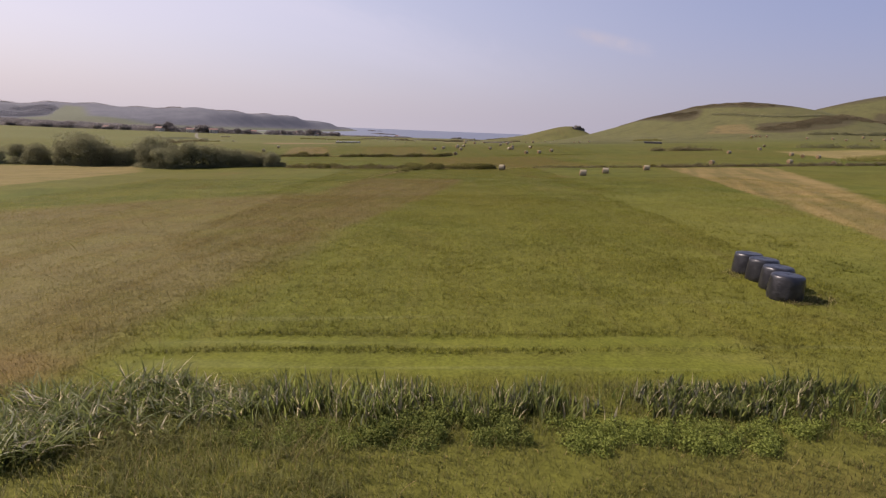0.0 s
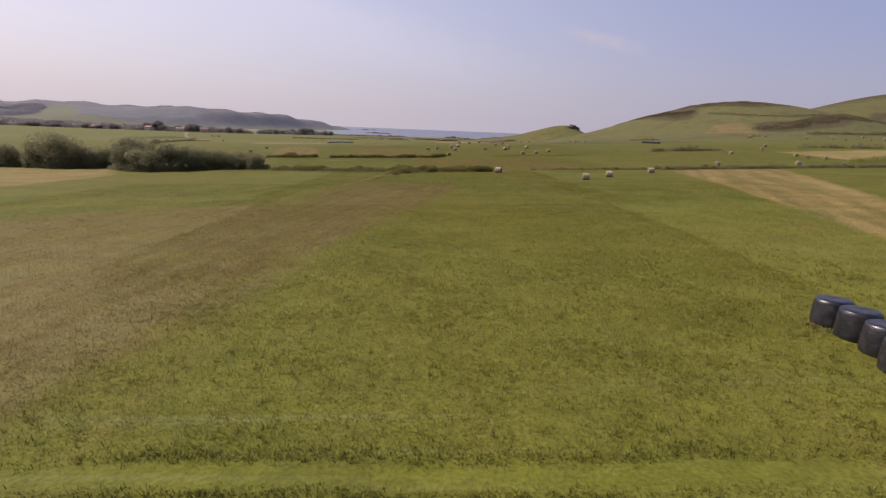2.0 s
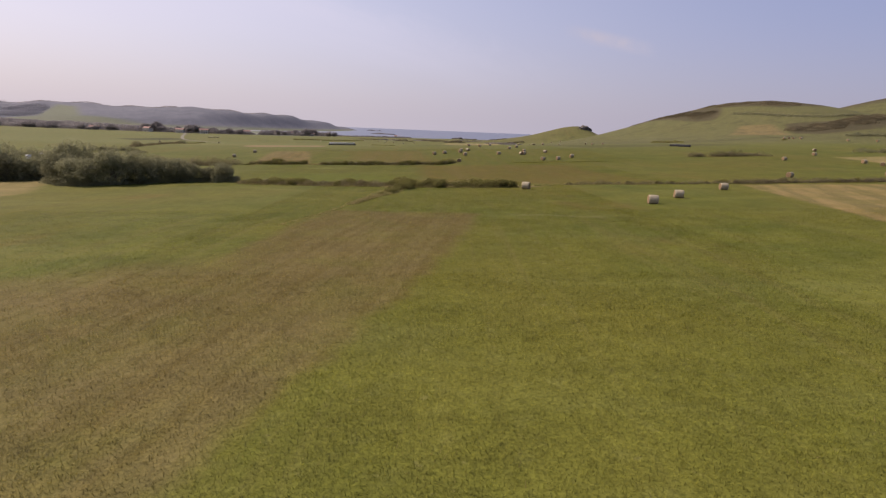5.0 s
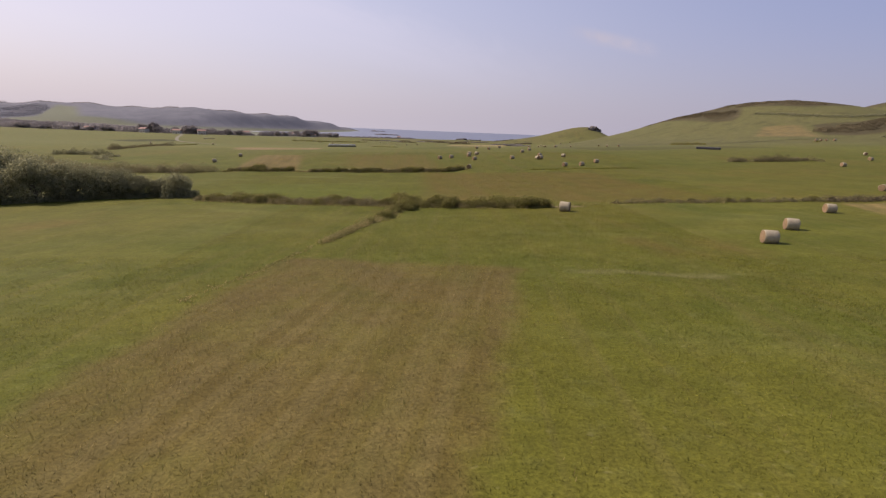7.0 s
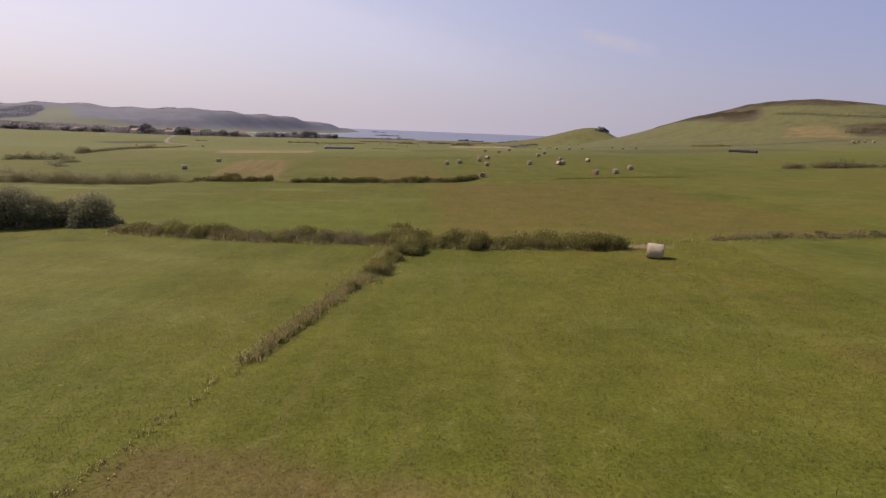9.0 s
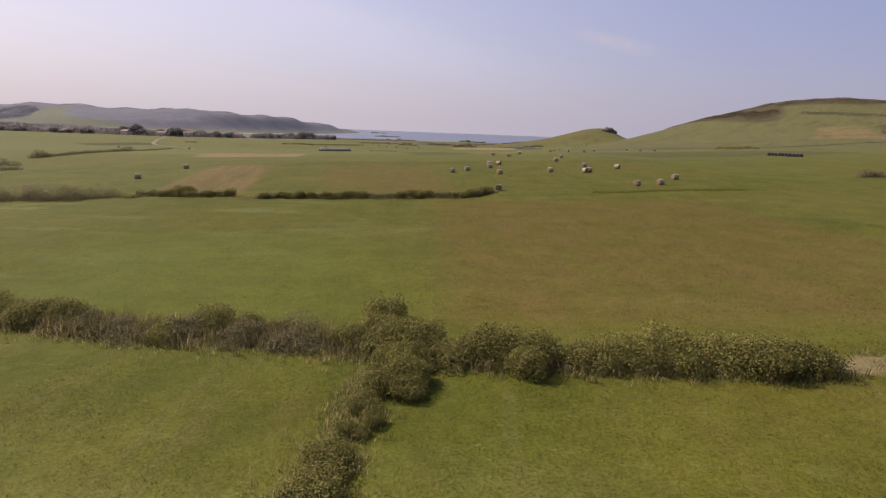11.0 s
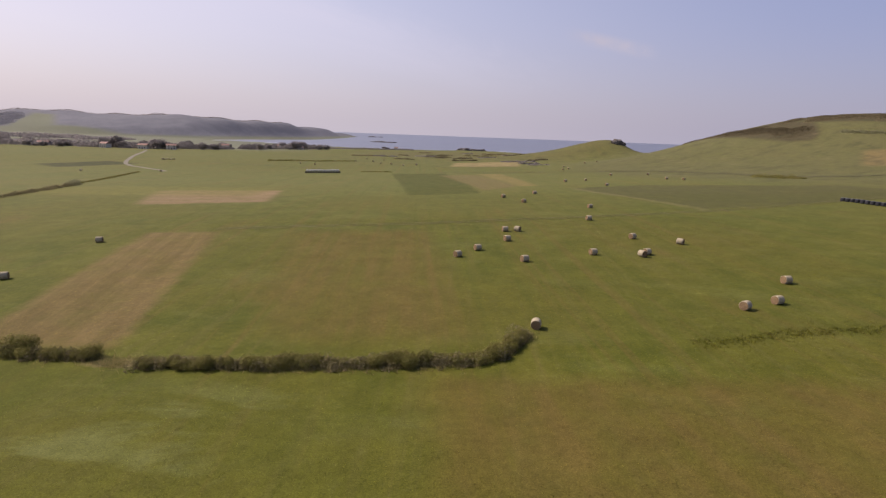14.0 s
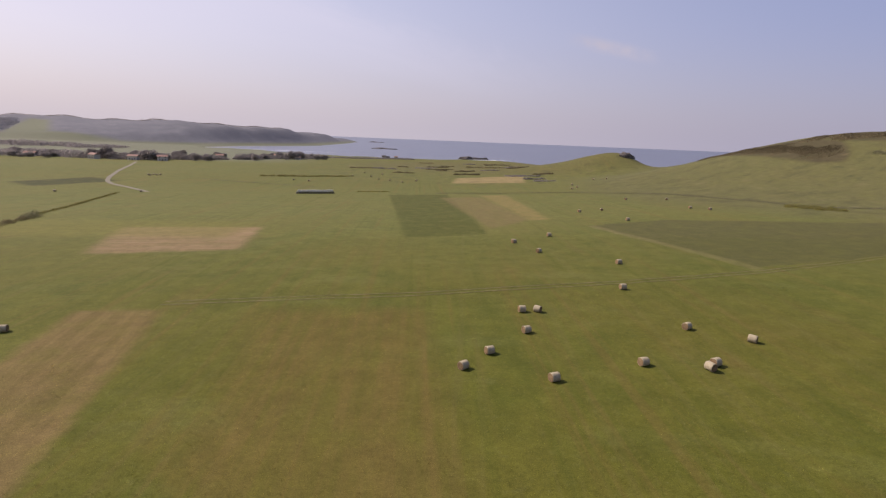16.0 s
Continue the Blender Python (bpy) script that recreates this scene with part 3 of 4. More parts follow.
ribbon("road", [(-180, 485.5), (-209, 512), (-226, 525), (-240, 543), (-251, 563), (-272, 608), (-296, 664), (-330, 735)], 3.0, M_ROAD, 0.2, "pale gravel road winding to the village", "road")
for side in (-0.9, 0.9):
    ribbon("farm_track", [(-56, 267.5 + side), (-15, 272.4 + side), (31, 280.5 + side), (64, 288.8 + side), (104, 303.6 + side), (135, 318 + side)], 0.36, M_TRACK, 0.05, "worn wheel track across the grass", "track", 60, 0.6)

# ---- blades: grass, reeds, stalks ----
rng = np.random.RandomState(7)


def wave(x, y, s, seed=0.0):
    """Smooth values about 0 to 1 that give patchy cover."""
    return 0.5 + 0.25 * np.sin(x / s + seed + 1.3 * np.sin(y / s * 0.7 + seed)) + 0.25 * np.sin(y / s * 1.1 - seed + 1.1 * np.sin(x / s * 0.6))


def blades(x, y, tall, wide, lean, seg):
    """Bent, tapering blades rooted at x, y; one island each."""
    n = len(x)
    a = rng.rand(n) * 2 * np.pi
    face = a + np.pi / 2 + rng.randn(n) * 0.5
    z = height(x, y) - 0.02
    cols = []
    for k in range(seg + 1):
        t = k / seg
        fx, fy = x + np.cos(a) * lean * tall * t * t, y + np.sin(a) * lean * tall * t * t
        fz = z + tall * (t - 0.35 * lean * t * t)
        w = wide * (1 - t) ** 0.6 * 0.5
        if k == seg:
            cols.append(np.stack([fx, fy, fz], -1)[:, None])
        else:
            cols.append(np.stack([np.stack([fx - np.cos(face) * w, fy - np.sin(face) * w, fz], -1), np.stack([fx + np.cos(face) * w, fy + np.sin(face) * w, fz], -1)], 1))
    co = np.concatenate(cols, 1)
    per = co.shape[1]
    tri = []
    for k in range(seg - 1):
        b = 2 * k
        tri += [(b, b + 1, b + 3), (b, b + 3, b + 2)]
    tri.append((per - 3, per - 2, per - 1))
    faces = (np.array(tri)[None] + (np.arange(n) * per)[:, None, None]).reshape(-1, 3)
    return co.reshape(-1, 3), faces


def scatter(n, x0, x1, y0, y1, keep=None):
    x, y = x0 + rng.rand(n) * (x1 - x0), y0 + rng.rand(n) * (y1 - y0)
    if keep is not None:
        k = keep(x, y) > rng.rand(n)
        x, y = x[k], y[k]
    return x, y


def tufts(x, y, per, spread):
    x, y = np.repeat(x, per), np.repeat(y, per)
    return x + rng.randn(len(x)) * spread, y + rng.randn(len(y)) * spread


def stuff(name, co, faces, mat, label, category):
    return tagged(put(name, raw_mesh(name, co, faces), mat), label, category, kind="stuff")


def mown(x, y):
    """1 on the two smooth mown strips behind the reeds."""
    inside = ss(-10.5, -8.5, x) * ss(13, 10, x)
    w = 0.12 * np.sin(x / 1.9) + 0.06 * np.sin(x / 0.7)
    return inside * np.maximum(ss(23.6, 23.9, y + w) * ss(25.35, 25.15, y + w), ss(25.7, 25.85, y + w) * ss(26.75, 26.6, y + w))


def pasture(name, n, x0, x1, y0, y1, tall, wide, per):
    x, y = scatter(n, x0, x1, y0, y1, lambda x, y: 0.5 + 0.5 * wave(x, y, 1.7, 2.0) * (0.4 + 0.6 * wave(x, y, 7.0, 0.4)))
    k = mown(x, y) < 0.3 + 0.2 * rng.rand(len(x))
    x, y = tufts(x[k], y[k], per, 0.16)
    h = tall * (0.4 + 0.8 * rng.rand(len(x)))
    stuff(name, *blades(x, y, h, wide * (0.7 + 0.6 * rng.rand(len(x))), 0.3 + 0.8 * rng.rand(len(x)), 1), M_BLADE, "short green pasture grass", "grass")


pasture("grass", 165000, -18, 20, 22.5, 72, 0.13, 0.020, 5)
pasture("grass", 115000, -21, 23, 72, 136, 0.13, 0.022, 4)
pasture("grass", 42000, -48, -17, 20, 102, 0.15, 0.030, 4)
pasture("grass", 42000, 19, 52, 22, 102, 0.15, 0.030, 4)
pasture("grass", 80000, -48, 46, 136, 205, 0.15, 0.038, 3)
pasture("grass", 45000, -58, 62, 205, 280, 0.17, 0.06, 3)

# rougher tussocks in the sward behind the reeds
x, y = scatter(20000, -13, 24, 23.6, 52, lambda x, y: (0.15 + 0.85 * wave(x, y, 0.9, 6.0) ** 2) * (1 - 0.8 * ss(38, 52, y)) * (1 - mown(x, y)))
k = rng.rand(len(x)) ** 2
x, y, k = np.repeat(x, 8) + rng.randn(8 * len(x)) * 0.05, np.repeat(y, 8) + rng.randn(8 * len(x)) * 0.05, np.repeat(k, 8)
stuff("tussocks", *blades(x, y, (0.10 + 0.18 * k) * (0.6 + 0.6 * rng.rand(len(x))), 0.018 + 0.012 * rng.rand(len(x)), 0.3 + 0.7 * rng.rand(len(x)), 1), M_BLADE, "small tussocks in the pasture", "grass")

# pale seed stalks standing in the pasture, thick in the ungrazed strip
def dry_strip(x, y):
    return np.maximum(ss(-7.5, -9.5, x - 0.0 * y) * ss(20, 24, y) * ss(74, 66, y + 0.4 * (x + 20)), ss(0.5, -1.5, x - 0.2 * (y - 75)) * ss(-15, -12, x) * ss(56, 62, y) * ss(103, 98, y))


x1, y1 = scatter(90000, -46, 3, 18, 104, lambda x, y: dry_strip(x, y) * (0.15 + 0.85 * wave(x, y, 1.3, 5.0) ** 2))
x2, y2 = scatter(110000, -20, 24, 23, 136, lambda x, y: 0.5 * wave(x, y, 2.1, 1.0) ** 3 * wave(x, y, 0.7, 2.0))
x, y = np.concatenate([x1, x2]), np.concatenate([y1, y2])
stuff("seed_stalks", *blades(x, y, 0.10 + 0.20 * rng.rand(len(x)), 0.013 + 0.011 * rng.rand(len(x)), 0.2 + 0.7 * rng.rand(len(x)), 1), M_SEED, "pale dry seed stalks standing in the grass", "grass")

# uncut grass standing along the edges of the mown strips
for wy, x0, x1 in ((25.52, -8.5, 5.5), (27.0, -6.5, 9.0)):
    x = x0 + rng.rand(2600) * (x1 - x0)
    x = x[0.1 + 0.55 * wave(x, 0 * x + wy, 0.8, 1.0) * wave(x, 0 * x, 3.1, wy) + 0.25 * wave(x, 0 * x, 1.9, 3.0 + wy) > rng.rand(2600)]
    y = wy - 0.12 * np.sin(x / 1.9) - 0.06 * np.sin(x / 0.7) + rng.randn(len(x)) * 0.16
    x, y = tufts(x, y, 3, 0.06)
    stuff("windrow", *blades(x, y, 0.05 + 0.12 * rng.rand(len(x)), 0.016 + 0.014 * rng.rand(len(x)), 0.3 + 0.7 * rng.rand(len(x)), 2), M_BLADE, "low ridge of uncut grass between mown strips", "grass")

# long rough grass by the reeds
x, y = scatter(19000, -15, 18, 14, 23.0, lambda x, y: 0.35 + 0.65 * wave(x, y, 0.9, 1.0))
x, y = tufts(x, y, 6, 0.10)
long = np.maximum(ss(0, -2, x) * ss(17.0, 18.2, y), 0.6 * ss(19.5, 20.3, y))
stuff("rough_grass", *blades(x, y, 0.08 + 0.20 * rng.rand(len(x)) + 0.26 * long * rng.rand(len(x)), 0.011 + 0.012 * rng.rand(len(x)), 0.3 + 0.6 * rng.rand(len(x)), 2), M_ROUGH, "long rough tussocky grass beside the reeds", "grass")

x, y = scatter(3400, -13, 1.5, 17.0, 20.8, lambda x, y: (0.1 + 0.9 * wave(x, y, 0.8, 2.5)) * ss(1.5, -4.0, x) * ss(17.0, 19.0, y + 0.25 * x + 1.0))
x, y = tufts(x, y, 6, 0.07)
stuff("rough_grass", *blades(x, y, 0.28 + 0.34 * rng.rand(len(x)), 0.012 + 0.012 * rng.rand(len(x)), 0.5 + 0.8 * rng.rand(len(x)), 3), M_ROUGH, "long bent pale grass in front of the reeds", "grass")

# reeds: a dense belt that bends nearer in the west, thinner to the east
def reed_cover(x, y):
    front = np.interp(x, (-18, -12, -7.7, -6.6, -4.3, 0, 11, 20), (17.2, 18.3, 19.3, 20.0, 20.8, 21.0, 21.0, 21.2)) + 0.18 * np.sin(x * 2.3)
    back = np.interp(x, (-18, -12, -8.9, -8, -6.6, -4.9, 0, 2.2, 4.4, 6.8, 9.4, 12, 20), (20.0, 21.4, 22.2, 22.7, 22.9, 22.5, 22.2, 22.0, 21.9, 22.3, 22.8, 22.7, 22.6)) + 0.2 * np.sin(x * 1.7 + 1)
    inside = ss(-0.25, 0.25, y - front) * ss(-0.25, 0.25, back - y)
    thin = 1 - 0.5 * ss(3.9, 4.8, x) * ss(6.9, 6.1, x) - 0.45 * ss(10.5, 11.5, x) - 0.25 * ss(-4.0, -6.5, x)
    return inside * thin * (0.45 + 0.55 * ss(0.3, 0.55, wave(x, y, 0.7, 3.0)))


x, y = scatter(11500, -18, 20, 16.5, 23.5, reed_cover)
x, y = tufts(x, y, 5, 0.08)
bent = ss(-2.6, -5.0, x)
stuff("reeds", *blades(x, y, (0.48 + 0.58 * rng.rand(len(x))) * (0.72 + 0.45 * wave(x, y, 1.1, 4.0)) * (1 - 0.22 * ss(3.5, 5, x)), 0.040 + 0.046 * rng.rand(len(x)), 0.12 + 0.45 * rng.rand(len(x)) + bent * (0.15 + 0.55 * rng.rand(len(x))), 4), M_REED, "belt of grey-green reeds with bent dry leaves", "reeds")


def leaf_cloud(centres, size, seed, out=None, loose=0.55):
    """One kite-shaped leaf at each centre, turned at random or, where out is given, roughly facing that way."""
    r = np.random.RandomState(seed)
    n = len(centres)
    u = r.randn(n, 3)
    if out is not None:
        m = out / (np.linalg.norm(out, axis=1)[:, None] + 1e-6) + loose * r.randn(n, 3)
        u = np.cross(m, u)
    u /= np.linalg.norm(u, axis=1)[:, None] + 1e-9
    v = np.cross(u, r.randn(n, 3) if out is None else m)
    v /= np.linalg.norm(v, axis=1)[:, None] + 1e-9
    s = size * (0.6 + 0.8 * r.rand(n))[:, None]
    co = np.stack([centres - u * s * 0.6, centres + v * s * 0.38, centres + u * s * 0.6, centres - v * s * 0.38], 1)
    return co.reshape(-1, 3), np.arange(4 * n).reshape(-1, 4)


# leafy weeds between reeds and grass: dark nettles, then paler docks and thistles
def weed_bed(name, beds, leaf, mat, label, seed):
    cen, out = [], []
    for x0, x1, y0, y1, n, tall in beds:
        for k in range(n):
            cx, cy = rng.uniform(x0, x1), rng.uniform(y0, y1)
            r_, hh = rng.uniform(0.16, 0.42), tall * rng.uniform(0.55, 1.1)
            q = rng.randn(320, 3)
            q /= np.linalg.norm(q, axis=1)[:, None]
            q *= (0.35 + 0.65 * rng.rand(320))[:, None]
            q[:, 2] = np.abs(q[:, 2])
            p = q * (r_, r_, hh)
            out.append(q + (0, 0, 0.6))
            px, py = cx + p[:, 0], cy + p[:, 1]
            cen.append(np.stack([px, py, height(px, py) + p[:, 2]], -1))
    stuff(name, *leaf_cloud(np.concatenate(cen), leaf, seed, np.concatenate(out)), mat, label, "weeds")


weed_bed("nettles", ((-0.6, 3.3, 19.9, 21.2, 46, 0.55),), 0.046, M_NETTLE, "dark green nettles in front of the reeds", 3)
weed_bed("weeds", ((4.0, 9.4, 19.5, 20.8, 70, 0.36), (9.8, 14.5, 20.3, 22.2, 44, 0.34), (-4.4, 0.2, 19.9, 20.9, 34, 0.28), (14, 19, 20, 22, 20, 0.35)), 0.044, M_WEED, "low leafy weeds among the rough grass", 4)


# ---- shrubs, trees ----
def tube(bm, a, b, ra, rb, seg=6):
    a, b = Vector(a), Vector(b)
    m = Matrix.Translation((a + b) / 2) @ (b - a).to_track_quat("Z", "Y").to_matrix().to_4x4()
    bmesh.ops.create_cone(bm, cap_ends=True, segments=seg, radius1=ra, radius2=rb, depth=(b - a).length, matrix=m)


def plant(name, seed, wide, tall, lobes, leaves, leaf, mat, trunk, label, category, hang=0.15):
    """A bush or tree: stems or a trunk with limbs, and a crown of many leaves in uneven clumps. Stands at z 0."""
    r = np.random.RandomState(seed)
    root = tagged(new(name), label, category)
    bm = bmesh.new()
    pts, ways = [], []
    base = trunk * tall
    for k in range(lobes):
        a = 2 * math.pi * (k + r.rand() * 0.8) / lobes
        d = wide * 0.5 * (0.25 + 0.55 * r.rand()) if k else 0.0
        lr = wide * (0.17 + 0.14 * r.rand()) * (1.3 if k == 0 else 1)
        lz = base + (tall - base) * (0.28 + 0.42 * r.rand()) if k else tall - lr * 0.8
        c = np.array((d * math.cos(a), d * math.sin(a), max(lz, lr * 0.6)))
        n = int(leaves / lobes)
        q = r.randn(n, 3)
        q /= np.linalg.norm(q, axis=1)[:, None]
        p = c + q * (0.60 + 0.48 * r.rand(n) ** 0.7)[:, None] * lr * np.array((1, 1, 0.85))
        pts.append(p[p[:, 2] > 0.03])
        ways.append((q + (0, 0, 0.5))[p[:, 2] > 0.03])
        if trunk > 0:
            tube(bm, (0, 0, base * 0.8), tuple(c), 0.10 * tall / 5, 0.03)
        else:
            tube(bm, (r.randn() * 0.05, r.randn() * 0.05, -0.05), tuple(c), 0.025, 0.008, 5)
    if trunk > 0:
        tube(bm, (0, 0, -0.3), (0.05, 0.0, base), 0.19 * tall / 5, 0.13 * tall / 5, 8)
    part("trunk" if trunk > 0 else "stems", bm, M_BARK, root)
    P, out = np.concatenate(pts), np.concatenate(ways)
    # skirts of foliage near the ground
    n = int(leaves * hang)
    a, d = r.rand(n) * 2 * np.pi, wide * 0.46 * np.sqrt(r.rand(n))
    P = np.concatenate([P, np.stack([d * np.cos(a), d * np.sin(a), r.rand(n) ** 1.5 * tall * 0.45 + 0.03], -1)])
    out = np.concatenate([out, np.stack([np.cos(a), np.sin(a), np.full(n, 0.5)], -1)])
    if trunk == 0:
        # shoots that break the outline
        for k in range(12):
            a, d, top = r.rand() * 2 * math.pi, wide * 0.40 * math.sqrt(r.rand()), tall * (0.82 + 0.3 * r.rand())
            z = tall * 0.4 + (top - tall * 0.4) * r.rand(14)
            bend = 0.16 * wide * (z / tall - 0.4) ** 2
            P = np.concatenate([P, np.stack([(d + bend) * math.cos(a) + r.randn(14) * 0.03, (d + bend) * math.sin(a) + r.randn(14) * 0.03, z], -1)])
            out = np.concatenate([out, r.randn(14, 3)])
    put("crown", raw_mesh("crown", *leaf_cloud(P, leaf, seed, out)), mat, root)
    return root


def stand(ob, x, y, k=1.0, turn=None, sink=0.0, tall=1.0):
    """Sets a copy of ob on the ground."""
    a = random.uniform(0, 360) if turn is None else turn
    return copy_thing(ob, pose(x, y, h1(x, y) - sink, 0, 0, a) @ Matrix.Diagonal((k, k, k * tall, 1)))


def away(ob):
    """Removes the model from which copies were taken."""
    for o in (*ob.children_recursive, ob):
        bpy.data.objects.remove(o)


random.seed(11)
brambles = [plant("bramble_bush", 20 + k, 2.1, 1.25 + 0.2 * (k % 3), 17, 4200, 0.075, M_BRAMBLE, 0.0, "tangled bramble bush with dusty olive leaves", "bush") for k in range(4)]
far_bushes = [plant("hedge_bush", 40 + k, 2.6, 1.5 + 0.2 * k, 6, 620, 0.20, M_BRAMBLE, 0.0, "scrubby olive-green hedge bush", "bush") for k in range(3)]
dark_bushes = [plant("dark_bush", 50 + k, 2.8, 1.7 + 0.2 * k, 6, 620, 0.20, M_TREELEAF, 0.0, "dark green rounded bush in a hedge", "bush") for k in range(3)]
trees = [plant("tree", 60 + k, 6.0 + k % 2, 5.2 + 0.5 * k, 18, 9500, 0.19, M_TREELEAF, 0.18, "dense dark green tree with foliage to the ground", "tree", 0.22) for k in range(4)]
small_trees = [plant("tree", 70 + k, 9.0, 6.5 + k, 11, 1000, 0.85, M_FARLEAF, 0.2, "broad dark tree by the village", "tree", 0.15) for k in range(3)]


def hedge(points, kinds, step, size, group, ragged=0.35, gaps=0.0, tall=1.0):
    P = np.array(points, float)
    seg = np.r_[0, np.cumsum(np.hypot(*np.diff(P, axis=0).T))]
    s = 0.0
    while s <= seg[-1]:
        x, y = np.interp(s, seg, P[:, 0]), np.interp(s, seg, P[:, 1])
        if random.random() >= gaps:
            k = size * random.uniform(0.85, 1.15) * (0.62 + 0.68 * float(wave(x, y, 1.6, 1.0)))
            tagged(stand(random.choice(kinds), x + random.gauss(0, ragged), y + random.gauss(0, ragged), k, None, 0.08, tall * random.uniform(0.8, 1.2)), group=group)
        s += step * random.uniform(0.75, 1.25)


# hedge with a spur that the camera flies over
G1 = "bushes of the cross hedge"
hedge([(-36, 142.5), (-28, 139.5), (-20, 138), (-13, 137.3), (-8, 136.3)], brambles, 0.7, 0.74, G1, 0.5, 0.0, 1.0)
hedge([(-8, 136), (-5, 134.8), (-1, 133.6), (3, 133.5), (9, 133.2), (13, 133.2)], brambles, 0.58, 0.84, G1, 0.45, 0.0, 0.95)
hedge([(-7, 138), (-3.5, 136)], brambles, 0.8, 0.92, G1, 0.5)
hedge([(-5.6, 133.5), (-6.4, 129.5)], brambles, 0.75, 0.86, G1, 0.5)
hedge([(-6.5, 129), (-7.6, 123.5)], brambles, 0.7, 0.62, G1, 0.4)
hedge([(-4.6, 133.6), (-5.2, 130.5)], brambles, 0.8, 0.8, G1, 0.4)
hedge([(-7.4, 124.5), (-8.6, 119)], brambles, 2.6, 0.34, G1, 0.2, 0.2)
for x, y, k in ((6.8, 134.2, 1.25), (-5.2, 135.4, 1.25), (-6.8, 139.5, 1.2), (-1.0, 134.8, 1.15), (-16, 138.6, 1.05), (-25, 139.5, 1.0), (-31, 141.5, 1.05)):
    tagged(stand(random.choice(brambles), x, y, k, None, 0.08, 1.05), group=G1)
hedge([(22, 137.5), (28, 138.5), (41, 139), (54, 139.5)], far_bushes, 2.4, 0.36, G1, 0.4, 0.4)
hedge([(54, 139.5), (64, 140), (84, 142), (104, 143)], far_bushes, 2.6, 0.42, G1, 0.5, 0.3)
hedge([(104, 143), (128, 147), (150, 150)], far_bushes, 2.8, 0.5, G1, 0.8)

# row of trees at the west end of the hedge
G2 = "trees at the end of the hedge"
for x, y, h in ((-79, 150, 5.6), (-82.5, 149, 5.2), (-42.8, 147, 3.9), (-45.5, 146.8, 3.7), (-48.5, 145.5, 4.6), (-51.5, 145.2, 5.3), (-54.2, 144.5, 5.5), (-57, 142.8, 5.7), (-60, 139.6, 7.2), (-63.5, 137.6, 7.3), (-67, 138.5, 6.8),
                (-71, 142, 6.3), (-76, 152.5, 7.8), (-73, 157, 7.5), (-86, 147, 8.3), (-90, 147.5, 7.8), (-95, 151, 9.6), (-100, 153, 8.5), (-106, 151, 8.0), (-118, 151, 6.0), (-127, 153, 5.6), (-137, 152, 6.0),
                (-92, 165, 5.4), (-112, 168, 6.2), (-126, 170, 6.6), (-143, 168, 6.0), (-66, 152, 4.2)):
    k = h / 7.0 * random.uniform(0.82, 1.18)
    tagged(stand(random.choice(trees), x, y, k, None, 0.1, random.uniform(0.88, 1.12)), group=G2)
hedge([(-39, 145.8), (-46, 145.2), (-54, 142.6), (-60, 137.6), (-65, 135.8), (-72, 141)], dark_bushes, 2.2, 0.85, "bushes under the trees", 0.7)
hedge([(-76, 148), (-86, 145.6), (-100, 149), (-140, 150)], dark_bushes, 3.0, 0.9, "bushes under the trees", 0.8)

# second hedge, curving up to a straw bale
G3 = "bushes of the curved hedge"
hedge([(-56.5, 202.4), (-48, 201), (-40, 200.2)], brambles, 0.72, 0.86, G3, 0.3)
tagged(stand(brambles[1], -49.5, 202, 1.35), group=G3)
tagged(stand(brambles[2], -48.2, 202, 1.15), group=G3)
hedge([(-34.5, 198.6), (-30, 198.2), (-20, 198.4), (-15, 198.6)], brambles, 0.72, 0.84, G3, 0.25)
hedge([(-15, 198.5), (-9.7, 198.8), (-2.3, 199.4), (1.2, 200.6)], brambles, 0.72, 0.84, G3, 0.3)
hedge([(-3, 199.4), (0.8, 200), (2.6, 203), (4.4, 206)], brambles, 0.72, 0.84, G3, 0.3)

# far hedges and thickets
def scrub(points, wide, tall, leaf, per_metre, mat, label, seed):
    """A thicket along a line: leaves massed in uneven clumps over a band, all in one piece."""
    r = np.random.RandomState(seed)
    P = np.array(points, float)
    seg = np.r_[0, np.cumsum(np.hypot(*np.diff(P, axis=0).T))]
    clumps = max(3, int(seg[-1] / (0.30 * wide)))
    pts, ways = [], []
    for k in range(clumps):
        s = (k + r.rand()) / clumps * seg[-1]
        cx, cy = np.interp(s, seg, P[:, 0]) + r.randn() * wide * 0.22, np.interp(s, seg, P[:, 1]) + r.randn() * wide * 0.22
        rr, hh = wide * (0.35 + 0.3 * r.rand()), tall * (0.45 + 0.65 * r.rand() ** 1.5)
        n = max(20, int(per_metre * seg[-1] / clumps))
        q = r.randn(n, 3)
        q /= np.linalg.norm(q, axis=1)[:, None]
        ways.append(np.stack([q[:, 0], q[:, 1], np.abs(q[:, 2]) + 0.5], -1))
        q *= (r.rand(n) ** 0.3)[:, None]
        x_, y_ = cx + q[:, 0] * rr, cy + q[:, 1] * rr
        pts.append(np.stack([x_, y_, height(x_, y_) + np.abs(q[:, 2]) * hh + 0.02], -1))
    return stuff("hedge", *leaf_cloud(np.concatenate(pts), leaf, seed, np.concatenate(ways)), mat, label, "hedge")


